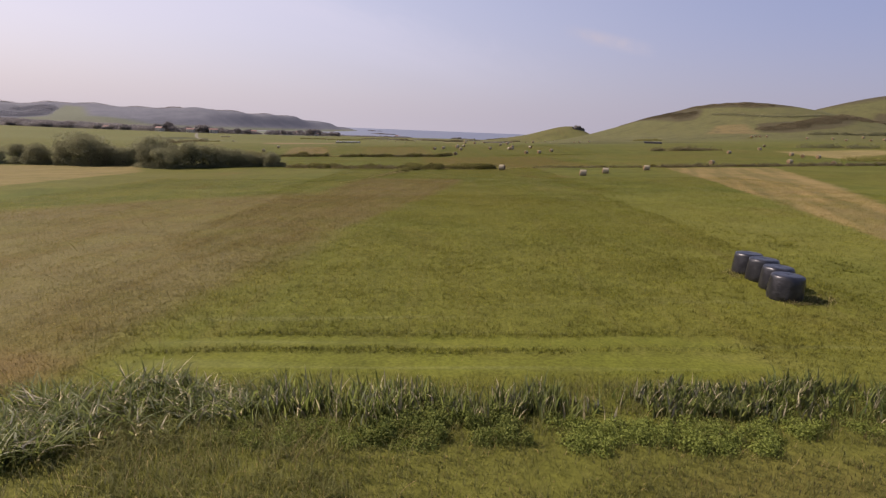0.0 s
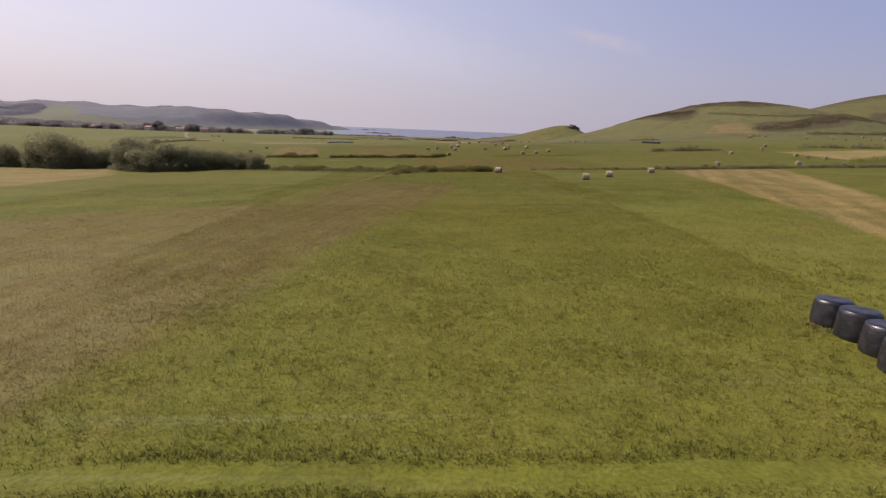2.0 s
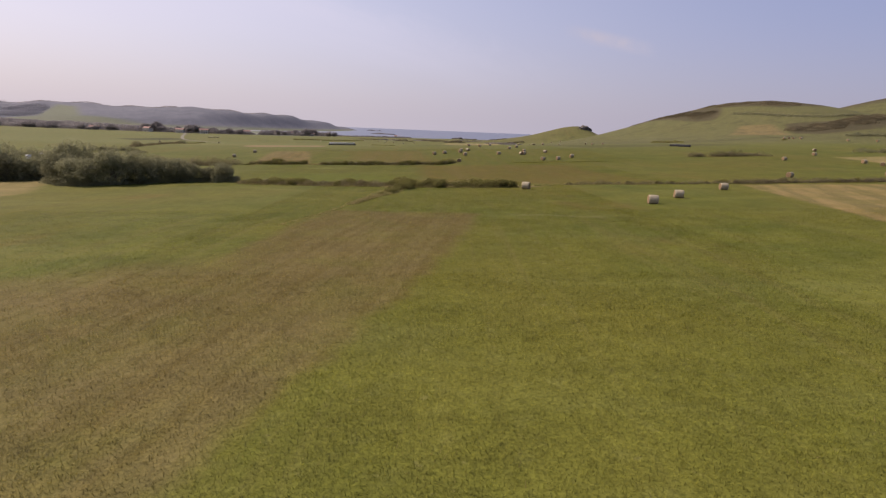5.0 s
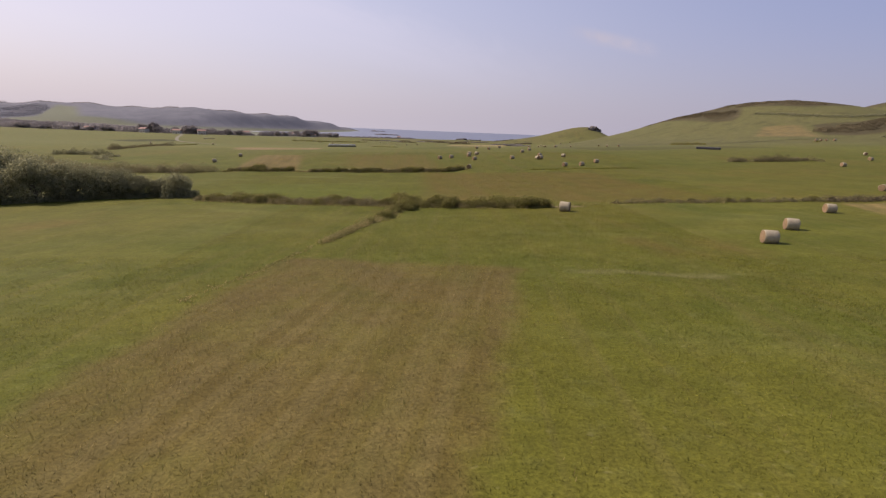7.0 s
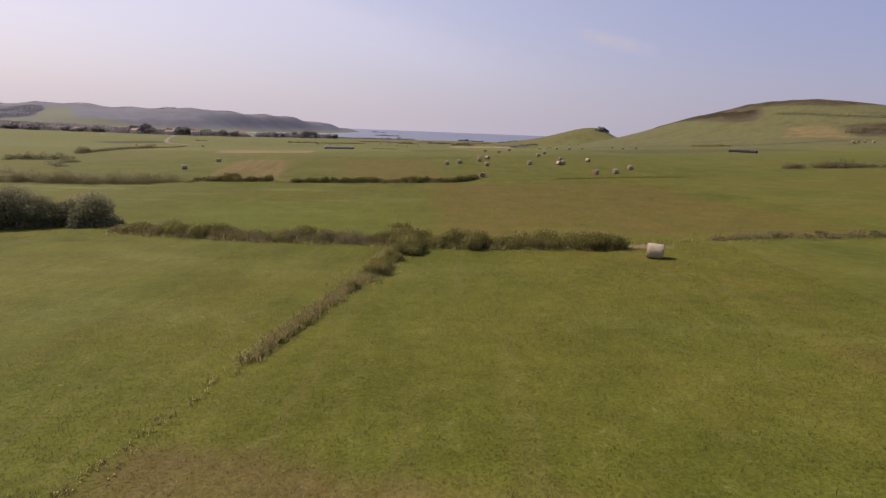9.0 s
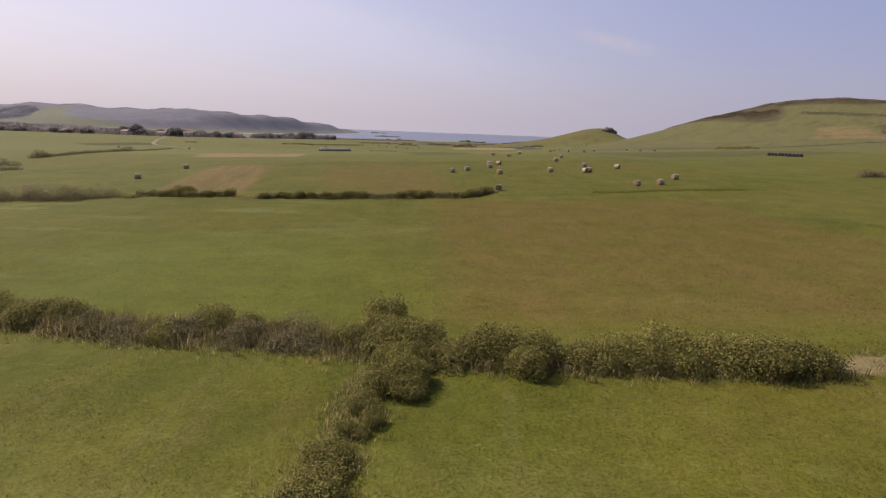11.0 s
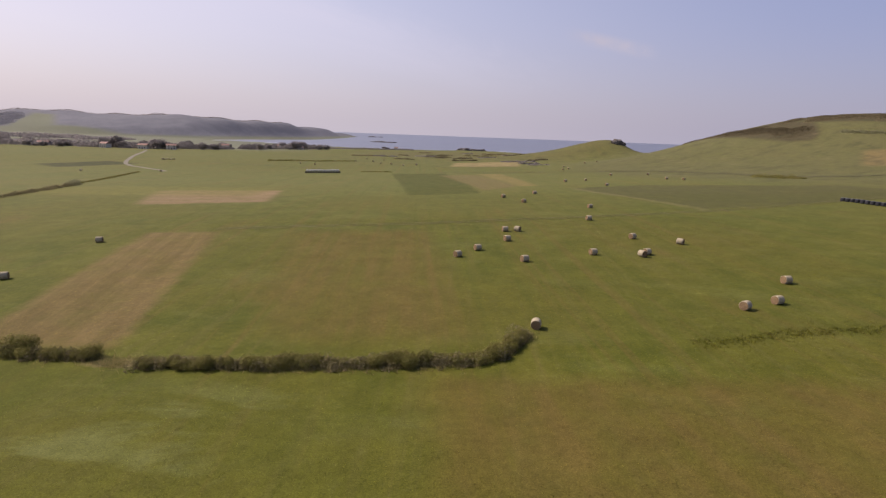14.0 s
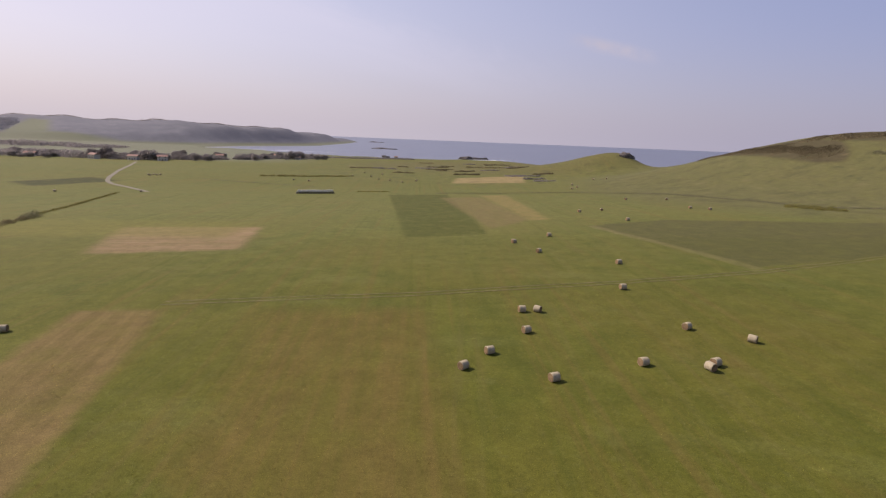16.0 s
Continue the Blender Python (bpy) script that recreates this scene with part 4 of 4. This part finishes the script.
FARH = "low scrubby hedge between far fields"
DARKH = "dark thicket on a field edge"
for n_, (pts, w, h, lf, d, mt, lb) in enumerate((
        ([(86, 229), (113, 228)], 3.0, 1.8, 0.22, 240, M_BANK, DARKH),
        ([(98, 229), (105, 229)], 3.2, 2.7, 0.22, 260, M_BANK, DARKH),
        ([(-104, 199), (-92, 197), (-80, 197), (-70, 196.6), (-65, 197.4)], 4.4, 3.0, 0.16, 430, M_BANK, "broad hedge bank with dusty brambles"),
        ([(-104, 198.6), (-92, 196.6), (-80, 196.6), (-70, 196.2), (-65, 197)], 4.4, 2.7, 0.15, 380, M_BANK, "dry brambles over a hedge bank"),
        ([(-66, 197.6), (-61, 201)], 3.0, 2.4, 0.15, 500, M_BANK, "broad hedge bank with dusty brambles"),
        ([(-58.5, 200), (-56, 200.4)], 2.0, 0.9, 0.14, 200, M_BRAMBLE, "broad hedge bank with dusty brambles"),
        ([(-56.5, 202.2), (-48, 200.8), (-40, 200)], 1.8, 1.3, 0.13, 380, M_BANK, "brambles at the foot of a hedge"),
        ([(-34.5, 198.4), (-20, 198.2), (-9.7, 198.6), (-2, 199.2), (1.2, 200.4), (4.4, 206)], 1.8, 1.3, 0.13, 380, M_BANK, "brambles at the foot of a hedge"),
        ([(-37, 142.6), (-20, 138), (-8, 136.2)], 2.2, 1.15, 0.08, 1200, M_BANK, "brambles at the foot of a hedge"),
        ([(-8, 135.6), (-1, 133.8), (9, 133.4), (13.0, 133.4)], 2.1, 1.5, 0.08, 1500, M_BRAMBLE, "brambles at the foot of a hedge"),
        ([(23, 136.4), (28, 137.5), (54, 139)], 1.4, 0.75, 0.11, 230, M_BANK, "brambles at the foot of a hedge"),
        ([(54, 139), (84, 141.5), (104, 143), (150, 150)], 1.9, 1.15, 0.13, 330, M_HEATH, "low rust-brown hedge"),
        ([(-39.5, 146.4), (-47, 146), (-55, 143.8), (-61, 138.6), (-67, 137.5), (-78, 148)], 3.0, 1.5, 0.2, 300, M_TREELEAF, "undergrowth between the trees"),
        ([(-78, 149), (-100, 152), (-140, 152)], 4.0, 1.9, 0.24, 240, M_TREELEAF, "undergrowth between the trees"),
        ([(-112, 217), (-128, 222), (-150, 228)], 5.0, 3.2, 0.3, 160, M_TREELEAF, DARKH),
        ([(-128, 216), (-133, 217)], 5.0, 4.6, 0.3, 300, M_TREELEAF, DARKH),
        ([(-139, 284), (-143, 296), (-148, 320), (-152, 345), (-157, 366)], 4.0, 1.4, 0.26, 110, M_BANK, FARH),
        ([(-140, 290), (-143, 294)], 4.5, 3.6, 0.26, 240, M_BANK, DARKH),
        ([(-157, 366), (-161, 374)], 5.0, 2.6, 0.3, 160, M_TREELEAF, DARKH),
        ([(-161, 374), (-176, 422), (-192, 475)], 2.4, 0.8, 0.3, 34, M_BRAMBLE, FARH),
        ([(-140, 254), (-130, 255), (-122, 256)], 4.0, 2.5, 0.26, 190, M_TREELEAF, FARH),
        ([(-114, 237), (-107, 232)], 3.0, 1.6, 0.24, 150, M_TREELEAF, FARH),
        ([(-117, 242), (-112, 247)], 3.0, 1.4, 0.24, 150, M_TREELEAF, FARH),
        ([(142, 404), (147, 396), (153, 386)], 4.0, 2.0, 0.3, 120, M_BRAMBLE, FARH),
        ([(120, 166), (134, 168), (148, 172)], 4.0, 2.0, 0.24, 120, M_BRAMBLE, FARH),
        ([(160, 246), (172, 243), (188, 241)], 4.0, 2.4, 0.28, 120, M_TREELEAF, DARKH),
        ([(-62, 512), (-41, 516)], 2.5, 1.0, 0.35, 50, M_BRAMBLE, FARH),
        ([(-156, 607), (-120, 620), (-89, 630)], 5.0, 1.6, 0.5, 50, M_BRAMBLE, FARH),
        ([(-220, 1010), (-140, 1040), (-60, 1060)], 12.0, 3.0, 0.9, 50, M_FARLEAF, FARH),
        ([(228, 392), (262, 396), (330, 428), (400, 482)], 17.0, 2.2, 0.5, 190, M_HEATH, DARKH),
        ([(233, 476), (247, 442), (264, 421), (300, 420)], 4.0, 1.5, 0.4, 110, M_TREELEAF, FARH),
        ([(203, 588), (212, 542), (219, 512), (221, 496)], 19.0, 1.1, 0.42, 190, M_HEATH, "dark heath on the hill"),
        ([(240, 540), (258, 506), (276, 470)], 15.0, 1.1, 0.5, 150, M_HEATH, "dark heath on the hill"),
        ([(240, 360), (268, 350), (300, 352)], 4.0, 2.2, 0.35, 110, M_TREELEAF, DARKH),
        ([(196, 352), (199, 352)], 3.0, 1.2, 0.35, 60, M_BRAMBLE, DARKH),
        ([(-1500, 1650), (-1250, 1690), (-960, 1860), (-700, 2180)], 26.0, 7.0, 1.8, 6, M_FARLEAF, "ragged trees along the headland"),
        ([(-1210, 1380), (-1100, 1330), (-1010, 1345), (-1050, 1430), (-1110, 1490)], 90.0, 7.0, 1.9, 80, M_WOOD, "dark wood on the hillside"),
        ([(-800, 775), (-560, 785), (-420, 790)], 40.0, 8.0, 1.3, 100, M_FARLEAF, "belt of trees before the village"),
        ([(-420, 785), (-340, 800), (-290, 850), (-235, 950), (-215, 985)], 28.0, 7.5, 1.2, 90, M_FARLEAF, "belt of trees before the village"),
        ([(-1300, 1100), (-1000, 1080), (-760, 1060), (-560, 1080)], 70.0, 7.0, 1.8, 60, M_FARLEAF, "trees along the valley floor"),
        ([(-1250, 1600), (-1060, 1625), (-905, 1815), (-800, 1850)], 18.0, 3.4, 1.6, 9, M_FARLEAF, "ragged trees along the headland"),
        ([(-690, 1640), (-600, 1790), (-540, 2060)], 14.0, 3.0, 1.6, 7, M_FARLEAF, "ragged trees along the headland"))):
    scrub(pts, w, h, lf, d, mt, lb, 200 + n_)
# short broken thickets on the rough ground above the shore
for n_ in range(30):
    x, y = random.uniform(-110, 95), random.uniform(600, 960)
    l = random.uniform(8, 34)
    scrub([(x, y), (x + l, y + random.uniform(-5, 7))], random.uniform(3.5, 8.0), random.uniform(0.8, 2.0), 0.55, random.uniform(50, 90), random.choice((M_HEATH, M_HEATH, M_BANK, M_FARLEAF)), "short rough thicket above the shore", 300 + n_)
ribbon("ditch", [(-11, 508), (40, 516), (73, 520), (100, 500), (122, 478), (143, 425), (150, 400), (172, 384), (215, 372)], 2.4, M_DITCH, 0.12, "rough dark ditch bank between the fields", "ditch", 50, 0.5)
ribbon("ditch", [(-190, 575), (-150, 560), (-110, 548), (-95, 540)], 1.6, M_DITCH, 0.12, "rough dark ditch bank between the fields", "ditch", 50, 0.5)

# trees round the village
G5 = "trees round the village"
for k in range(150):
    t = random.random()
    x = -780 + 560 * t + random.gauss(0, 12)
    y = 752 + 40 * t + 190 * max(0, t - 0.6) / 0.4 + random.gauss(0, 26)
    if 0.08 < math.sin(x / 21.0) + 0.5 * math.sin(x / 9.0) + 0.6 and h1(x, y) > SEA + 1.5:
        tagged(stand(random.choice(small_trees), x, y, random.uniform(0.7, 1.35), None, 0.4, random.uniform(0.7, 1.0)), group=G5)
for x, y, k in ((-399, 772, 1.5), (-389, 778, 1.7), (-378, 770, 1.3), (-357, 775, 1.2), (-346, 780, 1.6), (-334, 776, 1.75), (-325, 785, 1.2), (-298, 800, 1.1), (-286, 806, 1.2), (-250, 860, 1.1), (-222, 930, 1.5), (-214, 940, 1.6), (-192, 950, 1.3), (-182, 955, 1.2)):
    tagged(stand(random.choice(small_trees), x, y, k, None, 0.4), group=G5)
# dry stalks and grass along the near hedges
def along(points, n, spread):
    P = np.array(points, float)
    seg = np.r_[0, np.cumsum(np.hypot(*np.diff(P, axis=0).T))]
    s = rng.rand(n) * seg[-1]
    return np.interp(s, seg, P[:, 0]) + rng.randn(n) * spread, np.interp(s, seg, P[:, 1]) + rng.randn(n) * spread


xs, ys = [], []
for pts, n, sp in (([(-36, 141.6), (-20, 137.2), (-8, 135.4)], 1700, 0.8), ([(-8, 134.6), (-1, 133.0), (9, 132.5), (13, 132.4)], 750, 0.5),
                   ([(-6.4, 133), (-7.4, 125), (-8.4, 121)], 700, 0.7), ([(15, 134), (24, 136), (40, 138)], 160, 0.8),
                   ([(-57, 202), (-40, 199.8), (-20, 197.8), (-2, 198.6), (5, 206)], 2400, 0.55), ([(-38.6, 199.4), (-35.6, 198.6)], 260, 0.6)):
    a, b = along(pts, n, sp)
    xs.append(a)
    ys.append(b)
bx, by = along([(22, 202.8), (30.7, 205), (38.5, 206.6), (50, 207.2)], 700, 0.7)
bx, by = tufts(bx, by, 5, 0.12)
stuff("rough_grass", *blades(bx, by, 0.16 + 0.2 * rng.rand(len(bx)), 0.04 + 0.03 * rng.rand(len(bx)), 0.4 + 0.9 * rng.rand(len(bx)), 2), M_BLADE, "rough grass on a low bank", "grass")
bx, by = along([(-7.2, 126), (-8.0, 123), (-9.4, 115.5), (-10.8, 108)], 1400, 0.26)
ex, ey = along([(-10.8, 108), (-12.2, 100), (-14.5, 90)], 150, 0.2)
bx, by = tufts(np.r_[bx, ex], np.r_[by, ey], 6, 0.09)
stuff("dry_grass", *blades(bx, by, (0.22 - 0.12 * ss(112, 100, by)) + (0.36 - 0.22 * ss(112, 100, by)) * rng.rand(len(bx)), 0.024 + 0.022 * rng.rand(len(bx)), 0.35 + 0.7 * rng.rand(len(bx)), 2), M_STRAWGRASS, "low line of dry grass on an old field boundary", "grass")
hx, hy = [], []
for pts, n, sp in (([(-37, 142.6), (-28, 139.6), (-20, 138), (-8, 136.2)], 4200, 0.7), ([(-8, 135.6), (-1, 133.8), (9, 133.4), (13.4, 133.3)], 2300, 0.6), ([(-56.5, 202.4), (-48, 201), (-40, 200.2)], 900, 0.4), ([(-34.5, 198.6), (-20, 198.4), (-9.7, 198.8), (-2.3, 199.4), (1.2, 200.6), (4.4, 206)], 2600, 0.4)):
    a, b = along(pts, n, sp)
    k = 0.2 + 0.8 * wave(a, b, 0.9, 2.0) > rng.rand(n)
    hx.append(a[k])
    hy.append(b[k])
hx, hy = tufts(np.concatenate(hx), np.concatenate(hy), 6, 0.09)
stuff("rough_grass", *blades(hx, hy, (0.45 + 0.6 * rng.rand(len(hx))) * (0.6 + 0.4 * ss(129, 134, hy)), 0.026 + 0.024 * rng.rand(len(hx)), 0.15 + 0.4 * rng.rand(len(hx)), 3), M_HEDGEGRASS, "tall dull grass grown up through the hedge", "grass")
x, y = tufts(np.concatenate(xs), np.concatenate(ys), 9, 0.11)
stuff("dry_grass", *blades(x, y, 0.18 + 0.40 * rng.rand(len(x)), 0.012 + 0.014 * rng.rand(len(x)), 0.3 + 0.6 * rng.rand(len(x)), 2), M_STRAWGRASS, "tall dry grass growing along the hedges", "grass")


# ---- bales ----
def straw_bale():
    """A round bale on its side: a bound roll with two ends of coiled straw. The axis lies along x."""
    root = tagged(new("straw_bale"), "round straw bale lying on its side in the grass", "bale")
    R, L = 0.59, 1.17
    r = np.random.RandomState(5)
    bumps = 1 + 0.018 * r.randn(12, 28)
    prof = [(R * 0.93, -L / 2), (R * 0.985, -L / 2 + 0.04), (R, -L / 4), (R * 1.01, 0), (R, L / 4), (R * 0.985, L / 2 - 0.04), (R * 0.93, L / 2)]
    co, faces = lathe(prof, 28, lambda a, i: bumps[i, int(a / (2 * math.pi) * 28 + 0.5) % 28])
    lay = Matrix.Translation((0, 0, R * 0.96)) @ Matrix.Rotation(math.pi / 2, 4, "Y")
    me = raw_mesh("net_wrap", co, faces)
    me.transform(lay)
    put("net_wrap", me, M_NET, root, "pale net-bound straw", True)
    for s in (-1, 1):
        prof = [(R * 0.93, s * L / 2), (R * 0.86, s * (L / 2 + 0.02))]
        for k in range(5):
            rr = R * (0.78 - 0.15 * k)
            prof += [(rr, s * (L / 2 - 0.012)), (rr - R * 0.07, s * (L / 2 + 0.02))]
        prof.append((0.01, s * L / 2))
        co, faces = lathe(prof, 28)
        me = raw_mesh("bale_end", co, faces if s < 0 else [f[::-1] for f in faces])
        me.transform(lay)
        put("bale_end", me, M_STRAW, root, "coiled brown straw")
    return root


def wrapped_bale(mat, label):
    """A round bale standing on end, in stretched film with soft edges, folds and a gathered top."""
    root = tagged(new("wrapped_bale"), label, "bale")
    r = np.random.RandomState(9)
    R, H = 0.71, 1.12
    prof = [(R * 0.95, 0.0), (R * 0.99, 0.05), (R * 1.0, 0.25), (R * 0.995, 0.50), (R * 0.98, 0.75), (R * 0.955, 0.96), (R * 0.93, 1.04), (R * 0.88, 1.095), (R * 0.74, H)]
    w = 0.007 * r.randn(12, 40)
    co, faces = lathe(prof, 40, lambda a, i: 1 + w[i, int(a / (2 * math.pi) * 40 + 0.5) % 40] + 0.012 * math.sin(5 * a + i))
    put("side_film", raw_mesh("side_film", co, faces), mat, root, "", True)
    prof = [(R * 0.74, H), (R * 0.5, H + 0.012), (R * 0.3, H + 0.008), (R * 0.12, H - 0.01), (0.01, H - 0.015)]
    co, faces = lathe(prof, 40, lambda a, i: 1 + 0.03 * math.sin(9 * a + i))
    first = 1 + np.array([w[8, k] + 0.012 * math.sin(5 * 2 * math.pi * k / 40 + 8) for k in range(40)])
    ang = 2 * np.pi * np.arange(40) / 40
    co[:40, 0], co[:40, 1] = R * 0.74 * first * np.cos(ang), R * 0.74 * first * np.sin(ang)
    put("top_film", raw_mesh("top_film", co, faces), mat, root, "", True)
    return root


bale = straw_bale()
NEAR = "straw bales in the near field"
FAR = "straw bales in the far fields"
# place, heading of the axis
for x, y, a, k in ((27.2, 107.2, -8, 0.98), (33.5, 114.2, -12, 0.98), (46.6, 127.4, -5, 0.98), (14.6, 128.5, -23, 1.04)):
    tagged(stand(bale, x, y, k, a, 0.03), group=NEAR)
for x, y, a in ((-2.3, 241.0, 25), (1.5, 245.7, 8), (9.0, 237.7, 12), (21.8, 242.2, 15), (7.8, 253.4, 20), (8.4, 262.8, 5), (11.1, 262.8, -35), (33.1, 254.8, 22), (30.0, 240.7, -62),
                (31.3, 242.0, 20), (40.5, 249.7, -42), (29.8, 275.6, 0), (35.8, 296.9, 10), (19.2, 309.5, 35), (14.4, 322.5, 15), (26.2, 332.5, 0), (51, 396, 10), (62, 402, 70), (61.4, 367, 0),
                (90.8, 457, 20), (108.7, 448, 50), (102.9, 408.7, 0), (107.8, 401, 15), (90, 576, 0), (81.6, 540, 30), (88, 551, 0), (117, 616, 10), (124, 604, 40),
                (33.2, 213.8, 26), (38.5, 215.9, 8), (44.9, 224.4, 6), (6.0, 208.0, 62), (-71.8, 228, 10), (-73.4, 253.4, 0), (-227, 475, 0), (-183, 484, 20),
                (109.3, 211.1, 0), (74.4, 153.9, 20), (133, 232, 10), (146.7, 252, 60), (124.3, 197.8, 0), (121.7, 187.9, 35), (122.2, 181, 10), (96, 154.5, 5), (101.4, 145.6, 40),
                (203, 361, 0), (205, 360, 50), (206.8, 358.6, 20), (210, 356.6, 0), (222.6, 336.5, 15), (233.6, 330, 0), (232.4, 317.6, 30), (255.5, 335, 0), (247, 318, 20), (258.5, 322.6, 0),
                (-60, 611, 0), (-50, 603, 30), (-39, 591, 0), (-29, 605, 15), (-122, 584, 0), (-109, 579, 40), (-87, 642, 20), (-83, 686, 0), (-70, 638, 45), (-64, 668, 10),
                (-235, 586, 5), (-231.4, 582, 20), (-231.8, 587.6, 0), (-227.4, 584.3, 30), (-227.7, 589.8, 10)):
    tagged(stand(bale, x, y, 1.0, a + (12 if a >= 0 else -4) + random.uniform(-6, 6), 0.03), group=FAR)

x = np.concatenate([16.3 + rng.randn(60) * 0.25, 17.6 + rng.randn(110) * 0.4, 16.5 + rng.randn(60) * 0.4])
y = np.concatenate([35.0 + rng.randn(60) * 0.4, 30.9 + rng.randn(110) * 0.35, 30.5 + rng.randn(60) * 0.15])
x, y = tufts(x, y, 5, 0.08)
stuff("dry_weeds", *blades(x, y, 0.08 + 0.2 * rng.rand(len(x)), 0.015 + 0.015 * rng.rand(len(x)), 0.3 + 0.8 * rng.rand(len(x)), 2), M_STRAWGRASS, "dry brown weeds round the wrapped bales", "weeds")
pale = wrapped_bale(M_GREYFILM, "silage bale in pale film in a long stack")
black = wrapped_bale(M_FILM, "silage bale wrapped in glossy black film standing in the grass")
WRAPS = "black wrapped bales in a short row"
for x, y, k, a in ((16.45, 31.3, 1.0, 10), (16.9, 32.7, 0.98, 70), (17.05, 34.1, 1.0, 140), (17.1, 35.5, 0.97, 220)):
    tagged(stand(black, x, y, k, a, 0.03), group=WRAPS)
for k in range(10):
    x, y = 113.7 + 0.36 * k, 307.5 - 1.42 * k
    tagged(stand(black, x, y, 0.95, None, 0.03), group="long row of black bales on the far slope")
for x, y in ((-132.3, 213.5), (-133.5, 221.5), (-130.2, 222)):
    tagged(stand(pale, x, y, 1.1, None, 0.03), "bale wrapped in pale film behind the trees", "bale", group="pale bales behind the trees")
for k in range(14):
    x, y = -94.5 + 1.6 * k, 494.8 + 0.3 * k
    tagged(stand(black, x, y, 1.0, None, 0.03), group="long stack of wrapped bales")
    if k < 13:
        b = stand(pale, x + 0.8, y + 0.15, 1.0, None, -1.12)
        tagged(b, group="long stack of wrapped bales")


# ---- coast: rocks, surf, village ----
def rock(name, x, y, z, r, squash, seed, label):
    rs = np.random.RandomState(seed)
    bm = bmesh.new()
    bmesh.ops.create_icosphere(bm, subdivisions=4, radius=1.0)
    off = rs.rand(3) * 50
    for v in bm.verts:
        d = 0.55 * noise.fractal(v.co * 1.3 + Vector(off), 0.9, 2.0, 4) + 0.25 * abs(noise.noise(v.co * 4 + Vector(off)))
        v.co *= 1 + d
    bm.transform(Matrix.Translation((x, y, z)) @ Matrix.Diagonal((r, r * 0.8, r * squash, 1)))
    return tagged(part(name, bm, M_ROCK, None, "", False), label, "rock")


rock("rock_outcrop", 183, 740, h1(183, 740) - 2.2, 7.0, 0.62, 3, "dark rock outcrop breaking out of the grassy knoll")
for x, y, r, s, sd in ((36, 1246, 11, 0.45, 5), (54, 1256, 9, 0.35, 6), (72, 1275, 10, 0.3, 7), (-205, 1800, 22, 0.14, 8), (-170, 1795, 18, 0.12, 9), (-385, 2930, 22, 0.3, 10), (-340, 2950, 14, 0.4, 11), (-120, 1185, 7, 0.4, 12)):
    rock("sea_rock", x, y, SEA + 0.5, r, s, sd, "low dark rock standing in the sea off the coast")
for x, y, a, b in ((62, 1240, 34, 5), (110, 1262, 26, 4), (-200, 1788, 40, 3), (-330, 1330, 80, 4)):
    n = 28
    ang = 2 * np.pi * np.arange(n) / n
    rad = 1 + 0.3 * rng.rand(n)
    ring = np.stack([x + a * rad * np.cos(ang), y + b * rad * np.sin(ang), np.full(n, SEA + 0.25)], -1)
    bm = bmesh.new()
    vs = [bm.verts.new(p) for p in ring]
    bm.faces.new(vs)
    tagged(part("surf", bm, M_FOAM), "white surf breaking on the coast", "surf", kind="stuff")


def house(x, y, w, d, h, turn):
    root = tagged(new("house"), "small pale rendered house with a clay tile roof", "house", "houses of the village")
    bm = bmesh.new()
    bmesh.ops.create_cube(bm, size=1, matrix=Matrix.Translation((0, 0, h / 2 - 0.5)) @ Matrix.Diagonal((w, d, h + 1, 1)))
    part("wall", bm, M_WALL, root)
    bm = bmesh.new()
    o = 0.5
    P = [(-w / 2 - o, -d / 2 - o, h), (w / 2 + o, -d / 2 - o, h), (w / 2 + o, d / 2 + o, h), (-w / 2 - o, d / 2 + o, h), (-w / 2 - o, 0, h + d * 0.28), (w / 2 + o, 0, h + d * 0.28)]
    v = [bm.verts.new(p) for p in P]
    for fc in ((0, 1, 5, 4), (2, 3, 4, 5), (1, 2, 5), (3, 0, 4), (3, 2, 1, 0)):
        bm.faces.new([v[q] for q in fc])
    roof = part("roof", bm, M_ROOF, root)
    bm = bmesh.new()
    bmesh.ops.create_cube(bm, size=1, matrix=Matrix.Translation((w * 0.28, d * 0.12, h + d * 0.28)) @ Matrix.Diagonal((0.7, 0.7, 1.6, 1)))
    part("chimney", bm, M_WALL, roof)
    for q in range(4):
        bm = bmesh.new()
        bmesh.ops.create_cube(bm, size=1, matrix=Matrix.Translation((w * (q % 2 - 0.5) * 0.55, -d / 2 - 0.02, 1.5 + 2.6 * (q // 2) * (h > 4.5))) @ Matrix.Diagonal((1.1, 0.1, 1.3, 1)))
        if q < 2 or h > 4.5:
            part("window", bm, M_PANE, root)
        else:
            bm.free()
    bm = bmesh.new()
    bmesh.ops.create_cube(bm, size=1, matrix=Matrix.Translation((0, -d / 2 - 0.03, 1.05)) @ Matrix.Diagonal((1.0, 0.12, 2.1, 1)))
    part("door", bm, M_DOOR, root)
    root.matrix_basis = pose(x, y, h1(x, y), 0, 0, turn)


for q in ((-468, 770, 11, 7, 3.4, 12), (-392, 762, 10, 7, 4.6, -20), (-322, 772, 10, 7, 4.6, 30), (-352, 768, 10, 7, 4.2, 5), (-300, 872, 9, 7, 4.2, 20),
          (-252, 960, 9, 6, 4, -15), (-214, 930, 7, 5, 3.2, 10), (-90, 1085, 6, 5, 3.0, 0)):
    house(*q)

for model in (bale, black, pale, *brambles, *far_bushes, *dark_bushes, *trees, *small_trees):
    away(model)
